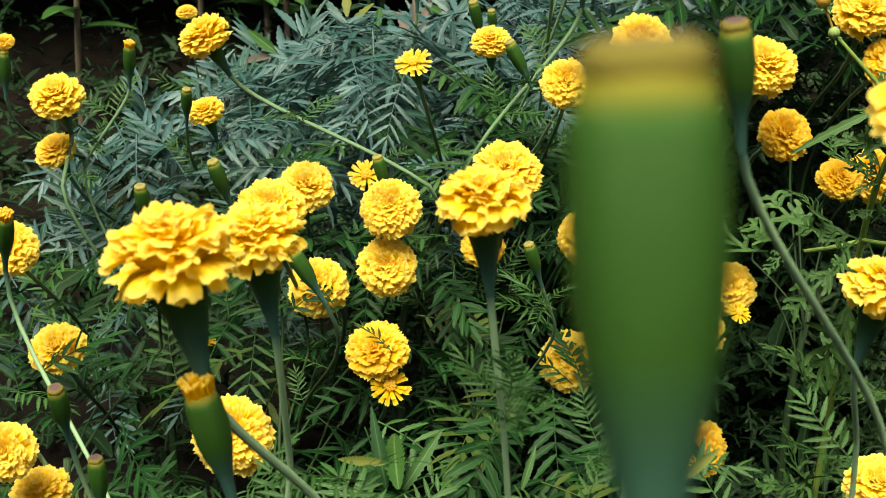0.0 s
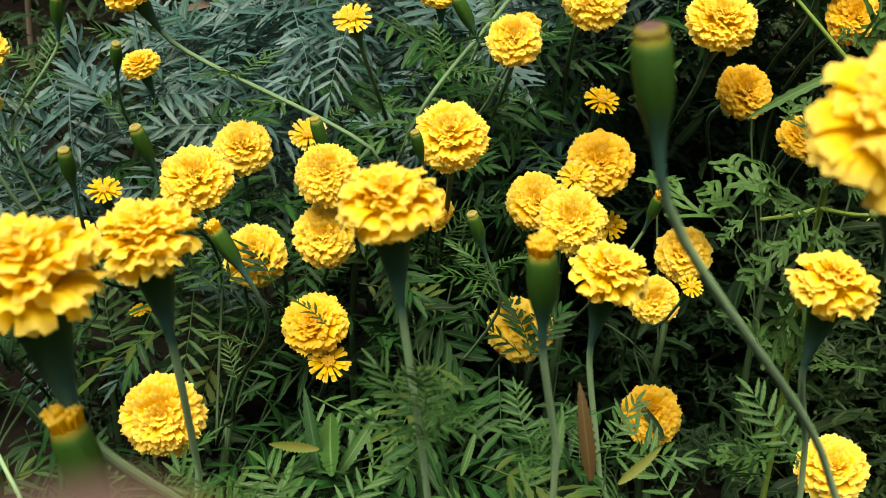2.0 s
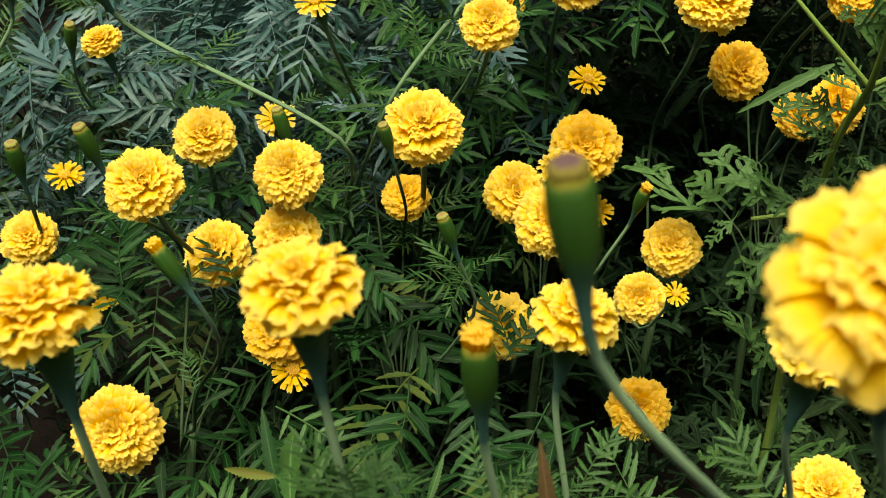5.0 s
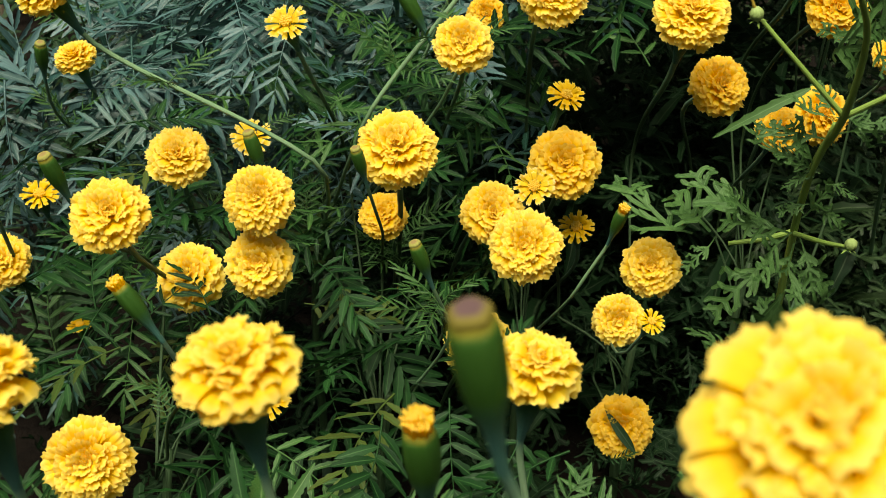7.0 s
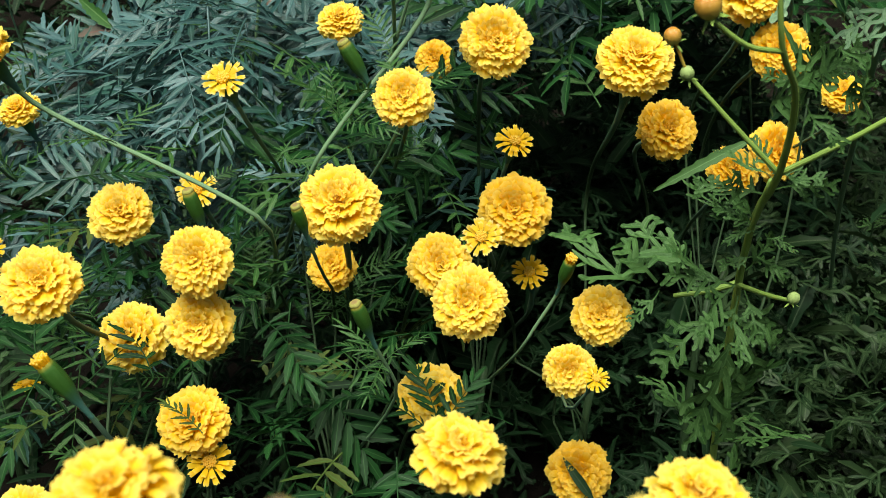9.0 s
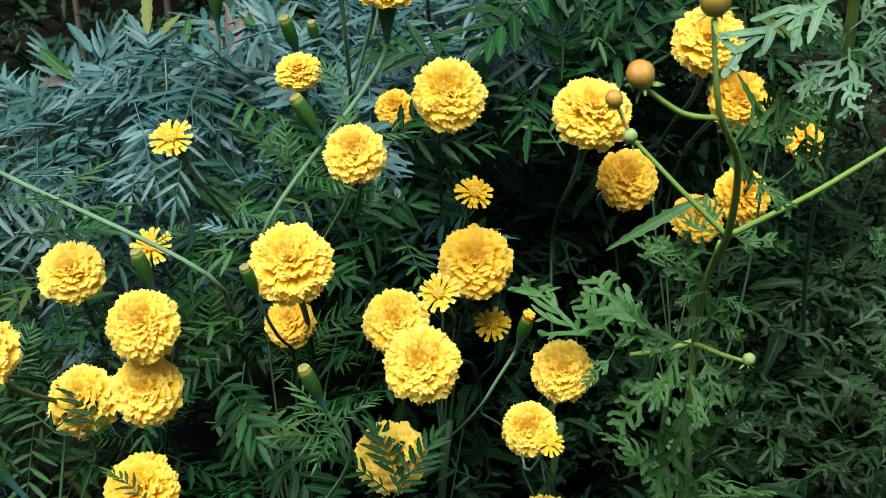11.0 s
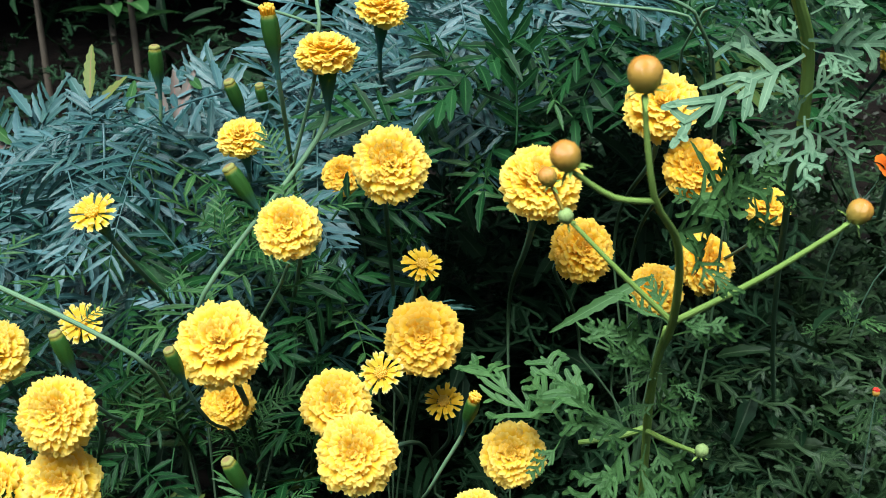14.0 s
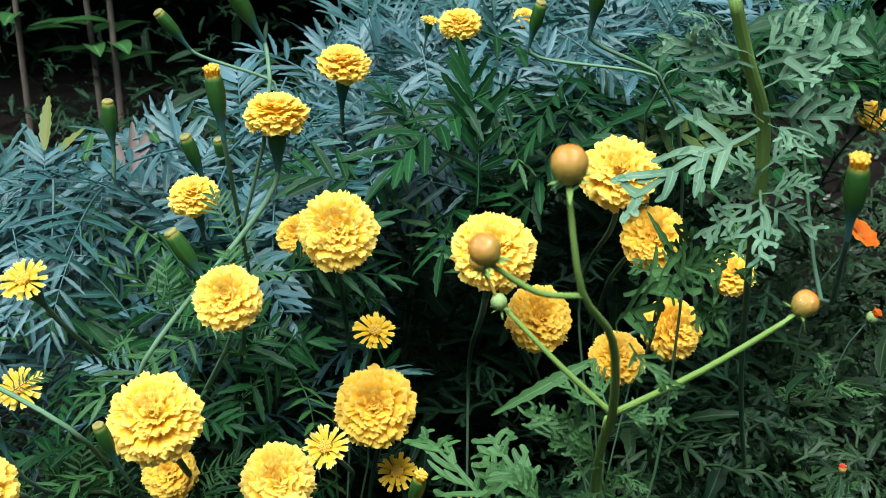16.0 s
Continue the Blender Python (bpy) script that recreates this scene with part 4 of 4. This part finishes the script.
bud_at = Vector((0.887, 1.750, 0.530))
head = part("flower_bud", GREEN_BUD, zinnia, Matrix.Translation(-Vector(zinnia.location)) @ frame_on(tilted(20, 30), 0.3, bud_at, 0.018), "half-open orange bud")
part("petal_tuft", CROWN.mesh("petal_tuft", M_ORANGE), head, Matrix.Translation((0, 0, 0.35)))
stalk(zinnia, bud_at - tilted(20, 30) * 0.009, tilted(20, 30), (0.82, 1.70, 0.1), 0.0011, 0.0016, M_STEM)
red_flower = thing("red_flower", (0.66, 1.28, 0), "tiny red flower on a thin stem among weeds", "flower")
head = part("flower_head", ROUND_BUD, red_flower, Matrix.Translation((-0.02, -0.05, 0.62)) @ Matrix.Diagonal((0.008, 0.008, 0.008, 1)))
part("petal_tuft", CROWN.mesh("petal_tuft", M_RED), head, Matrix.Translation((0, 0, 0.2)))
stalk(red_flower, (0.64, 1.23, 0.616), (0, 0, 1), (0.66, 1.28, 0.0), 0.0008, 0.0015, M_STEM)


# ---- weeds, litter and the shaded growth behind ----
def scatter(name, label, category, count, place, shapes, size, mat, rise):
    s = Shape()
    r = random.Random(name + category)
    for _ in range(count):
        x, y, z = place(r)
        k = r.uniform(*size)
        s.merge(r.choice(shapes), Matrix.Translation((x, y, z)) @ Matrix.Rotation(r.uniform(0, 6.28), 4, "Z") @ Matrix.Rotation(r.uniform(*rise), 4, "X") @ Matrix.Rotation(r.gauss(0, 0.5), 4, "Y") @ Matrix.Diagonal((k, k, k, 1)))
    return tagged(new(name, s.mesh(name, mat)), label, category, kind="stuff")


WEED_SHAPES = [lobed(80, 1.2, 3, True), lobed(81, 1.4, 3, True), lobed(83, 1.5, 3, True), leaflet(1.0, 0.24, 0.4, 0.3, 3), leaflet(0.8, 0.16, 0.2, 0.3)]
HERB_SHAPES = [lobed(90, 1.6, 3, True), lobed(91, 1.9, 3, True), lobed(92, 1.5, 4, True), leaflet(1.0, 0.24, 0.4, 0.3, 3)]
FLAT_LEAF = [leaflet(1.0, 0.34, 0.25, 0.4), leaflet(1.0, 0.5, -0.2, -0.3), leaflet(0.7, 0.22, 0.1, 0.5)]


def low_right(r):
    x, y = 0.50 + abs(r.gauss(0.0, 0.55)), r.gauss(2.0, 0.6)
    x += max(0.0, 0.9 - y) * 0.6
    return x, y, ground_height(x, y) + max(r.random() ** 1.8 * (0.46 if x > 0.45 else 0.3), 0.01)


def low_left(r):
    x, y = min(r.gauss(-0.75, 0.5), -0.25), max(r.gauss(2.8, 0.8), 1.7)
    return x, y, ground_height(x, y) + 0.38 * r.random() ** 1.4


def far_back(r):
    x, y = r.uniform(-4.0, 3.5), r.uniform(3.6, 7.6)
    return x, y, ground_height(x, y) + r.random() ** 1.2 * 0.35 * (1 + max(0, y - 4.0) * 0.9)


def on_ground(r):
    y = r.gauss(2.0, 0.75)
    x = 0.66 + 0.42 * max(0.0, y - 1.6) + abs(r.gauss(0, 0.75))
    return x, y, ground_height(x, y) + 0.004 + 0.012 * r.random()


def under_bed(r):
    x, y = r.uniform(-0.5, 0.62), r.uniform(0.75, 1.6)
    return x, y, ground_height(x, y) + 0.36 * r.random()


def hollow(r):
    x, y = r.uniform(-0.1, 0.75), r.uniform(1.62, 2.6)
    return x, y, ground_height(x, y) + 0.74 * r.random()


def behind_bed(r):
    x, y = min(r.gauss(0.15, 0.4), 0.62 + 0.1 * r.random()), max(r.gauss(2.4, 0.6), 1.6)
    return x, y, ground_height(x, y) + 0.42 * r.random()


# near-black fillers that make the gaps and the hollow read as deep shade
scatter("undergrowth", "near-black leaves under the marigolds, shade in their colour", "undergrowth", 800, under_bed, WEED_SHAPES, (0.04, 0.09), M_SHADE_LEAF, (-0.6, 0.8))
scatter("undergrowth", "near-black leaves behind the marigolds, shade in their colour", "undergrowth", 2200, behind_bed, WEED_SHAPES, (0.05, 0.12), M_SHADE_LEAF, (-0.6, 0.8))
scatter("undergrowth", "near-black leaves added to darken the hollow under the bed", "undergrowth", 2600, hollow, WEED_SHAPES, (0.06, 0.13), M_SHADE_LEAF, (-0.6, 0.8))
scatter("weeds", "tangle of low green weeds on the soil", "weeds", 5600, low_right, HERB_SHAPES, (0.045, 0.11), M_HERB, (-0.6, 0.9))
scatter("weeds", "low ferny weeds behind the flower bed", "undergrowth", 1700, low_left, WEED_SHAPES, (0.05, 0.14), M_SHADE_LEAF, (-0.4, 1.0))
scatter("shrubs", "dark shaded shrubs behind the bed", "shrubs", 2200, far_back, WEED_SHAPES[2:], (0.06, 0.2), M_SHADE_LEAF, (-0.8, 1.0))
scatter("leaf_litter", "dry fallen leaves and chips on the soil", "leaf litter", 4800, on_ground, FLAT_LEAF, (0.012, 0.05), M_LITTER, (-0.5, 0.5))

BROAD = leaflet(0.20, 0.075, 0.25, 0.3).mesh("leaf", M_YOUNG)
for x, y, tall, tilt in ((-1.14, 4.3, 1.5, 0.02), (-0.87, 4.27, 1.6, -0.01), (-0.79, 4.22, 1.6, 0.01), (-1.5, 3.9, 1.2, 0.05)):
    pole = thing("dry_stalk", (x, y, 0), "thin grey-brown stalk with a few broad leaves", "stalk", "stalks behind the bed")
    s = Shape()
    s.tube(bezier((0, 0, -0.02), (0.01, 0, tall * 0.3), (tilt * 2 - 0.01, 0, tall * 0.7), (tilt * tall, 0, tall), 8), [0.013 - 0.0008 * i for i in range(9)], 8)
    part("stem", s.mesh("stem", M_STALK), pole)
    for k in range(9):
        part("leaf", BROAD, pole, Matrix.Translation((tilt * 0.6, 0, (0.40 if k < 5 else 0.55) + 0.035 * k + 0.06 * math.sin(9 * x))) @ Matrix.Rotation(k * 2.2 + x, 4, "Z") @ Matrix.Rotation(0.25, 4, "X"))

# leaves that hang before some of the blooms
for at, turn, size in (((-0.190, 1.045, 0.650), 2.2, 0.075), ((-0.215, 1.050, 0.640), 0.7, 0.070), ((0.085, 1.070, 0.565), 1.9, 0.085), ((0.110, 1.068, 0.560), 0.9, 0.080), ((0.060, 1.072, 0.560), 2.7, 0.070), ((-0.120, 0.935, 0.655), 2.6, 0.045), ((0.245, 1.125, 0.392), 0.1, 0.030), ((-0.455, 0.985, 0.605), 0.4, 0.090)):
    leaf(PLANTS[5], LEAF_MESH, Vector(at) + Vector((-0.4 * size * math.cos(turn), 0, -0.4 * size)), turn, 0.5, size, 0.2)

# large toothed leaflets at the front of the bed, one yellowed, one browned
BIG_LEAFLET = [leaflet(1.0, 0.17, 0.16, 0.45, 13).mesh("leaf", m) for m in (M_LEAF, M_YOUNG, M_AUTUMN, M_BROWN)]
for which, foot, tip in ((0, (-0.099, 0.802, 0.569), (-0.116, 0.835, 0.633)), (1, (-0.088, 0.817, 0.554), (-0.052, 0.844, 0.606)), (1, (-0.086, 0.777, 0.586), (-0.104, 0.891, 0.589)), (2, (-0.097, 0.787, 0.606), (-0.146, 0.804, 0.597)), (3, (0.094, 0.565, 0.746), (0.086, 0.579, 0.802)), (1, (0.064, 0.500, 0.799), (0.070, 0.520, 0.825)), (2, (0.113, 0.580, 0.733), (0.143, 0.600, 0.747)), (1, (0.020, 0.779, 0.588), (0.032, 0.797, 0.622))):
    a, way = Vector(foot), Vector(tip) - Vector(foot)
    side = way.cross(Vector((0, -0.85, 0.5))).normalized()
    up = side.cross(way).normalized()
    turn = Matrix((side, way.normalized(), up)).transposed().to_4x4()
    part("leaf", BIG_LEAFLET[which], PLANTS[5], Matrix.Translation(a - PLANTS[5].location) @ turn @ Matrix.Diagonal((way.length, way.length, way.length, 1)), "large toothed leaflet")

# upright leaves on the crest of the bed, some turning yellow and red
TURNING_LEAFLETS = (
    ((-0.233, 1.660, 0.828), (-0.240, 1.720, 0.887)), ((-0.230, 1.660, 0.811), (-0.199, 1.720, 0.845)),
)
YOUNG_LEAFLETS = (
    ((-0.339, 1.660, 0.769), (-0.405, 1.720, 0.798)), ((-0.188, 1.660, 0.811), (-0.187, 1.720, 0.838)), ((-0.091, 1.660, 0.836), (-0.119, 1.720, 0.840)),
)
GREY_LEAFLETS = (
    ((-0.235, 1.660, 0.804), (-0.276, 1.720, 0.853)), ((-0.229, 1.660, 0.799), (-0.208, 1.720, 0.823)), ((-0.311, 1.660, 0.805), (-0.355, 1.720, 0.836)),
    ((-0.299, 1.660, 0.797), (-0.293, 1.720, 0.826)), ((-0.309, 1.660, 0.791), (-0.323, 1.720, 0.806)), ((-0.329, 1.660, 0.767), (-0.353, 1.720, 0.806)),
    ((-0.317, 1.660, 0.760), (-0.358, 1.720, 0.794)), ((-0.157, 1.660, 0.800), (-0.180, 1.720, 0.821)), ((-0.068, 1.660, 0.835), (-0.083, 1.720, 0.864)),
    ((-0.177, 1.660, 0.797), (-0.205, 1.720, 0.825)),
)
REDDISH_LEAFLETS = (
    ((-0.339, 1.660, 0.768), (-0.418, 1.720, 0.745)), ((-0.328, 1.660, 0.752), (-0.411, 1.720, 0.713)), ((-0.129, 1.660, 0.796), (-0.133, 1.720, 0.851)),
    ((-0.127, 1.660, 0.799), (-0.107, 1.720, 0.850)), ((-0.137, 1.660, 0.800), (-0.164, 1.720, 0.831)),
)
for pairs, mat, label in ((TURNING_LEAFLETS, M_AUTUMN, "leaf turning yellow"), (YOUNG_LEAFLETS, M_YOUNG, "young bright green leaf"), (GREY_LEAFLETS, M_GLAUCOUS_SHEEN, ""), (REDDISH_LEAFLETS, M_REDDISH, "leaf turning red")):
    mesh = leaflet(1.0, 0.19, 0.10, 0.4, 6).mesh("leaf", mat)
    for foot, tip in pairs:
        blade(bush_e, mesh, foot, tip, label, rng.gauss(0, 0.5))
CREST_LEAVES = (
    ((-0.216, 1.580, 0.751), (-0.267, 1.680, 0.816)), ((-0.213, 1.580, 0.804), (-0.241, 1.680, 0.834)), ((-0.263, 1.580, 0.766), (-0.318, 1.680, 0.795)),
    ((-0.167, 1.580, 0.750), (-0.206, 1.680, 0.802)), ((-0.140, 1.580, 0.762), (-0.162, 1.680, 0.811)), ((-0.105, 1.580, 0.771), (-0.129, 1.680, 0.814)),
    ((-0.324, 1.580, 0.741), (-0.372, 1.680, 0.762)), ((-0.075, 1.580, 0.780), (-0.065, 1.680, 0.822)), ((-0.194, 1.580, 0.737), (-0.239, 1.680, 0.782)),
    ((-0.289, 1.580, 0.740), (-0.354, 1.680, 0.754)), ((-0.352, 1.580, 0.742), (-0.420, 1.680, 0.756)), ((-0.049, 1.580, 0.793), (-0.031, 1.680, 0.838)),
    ((-0.156, 1.580, 0.736), (-0.124, 1.680, 0.762)),
)
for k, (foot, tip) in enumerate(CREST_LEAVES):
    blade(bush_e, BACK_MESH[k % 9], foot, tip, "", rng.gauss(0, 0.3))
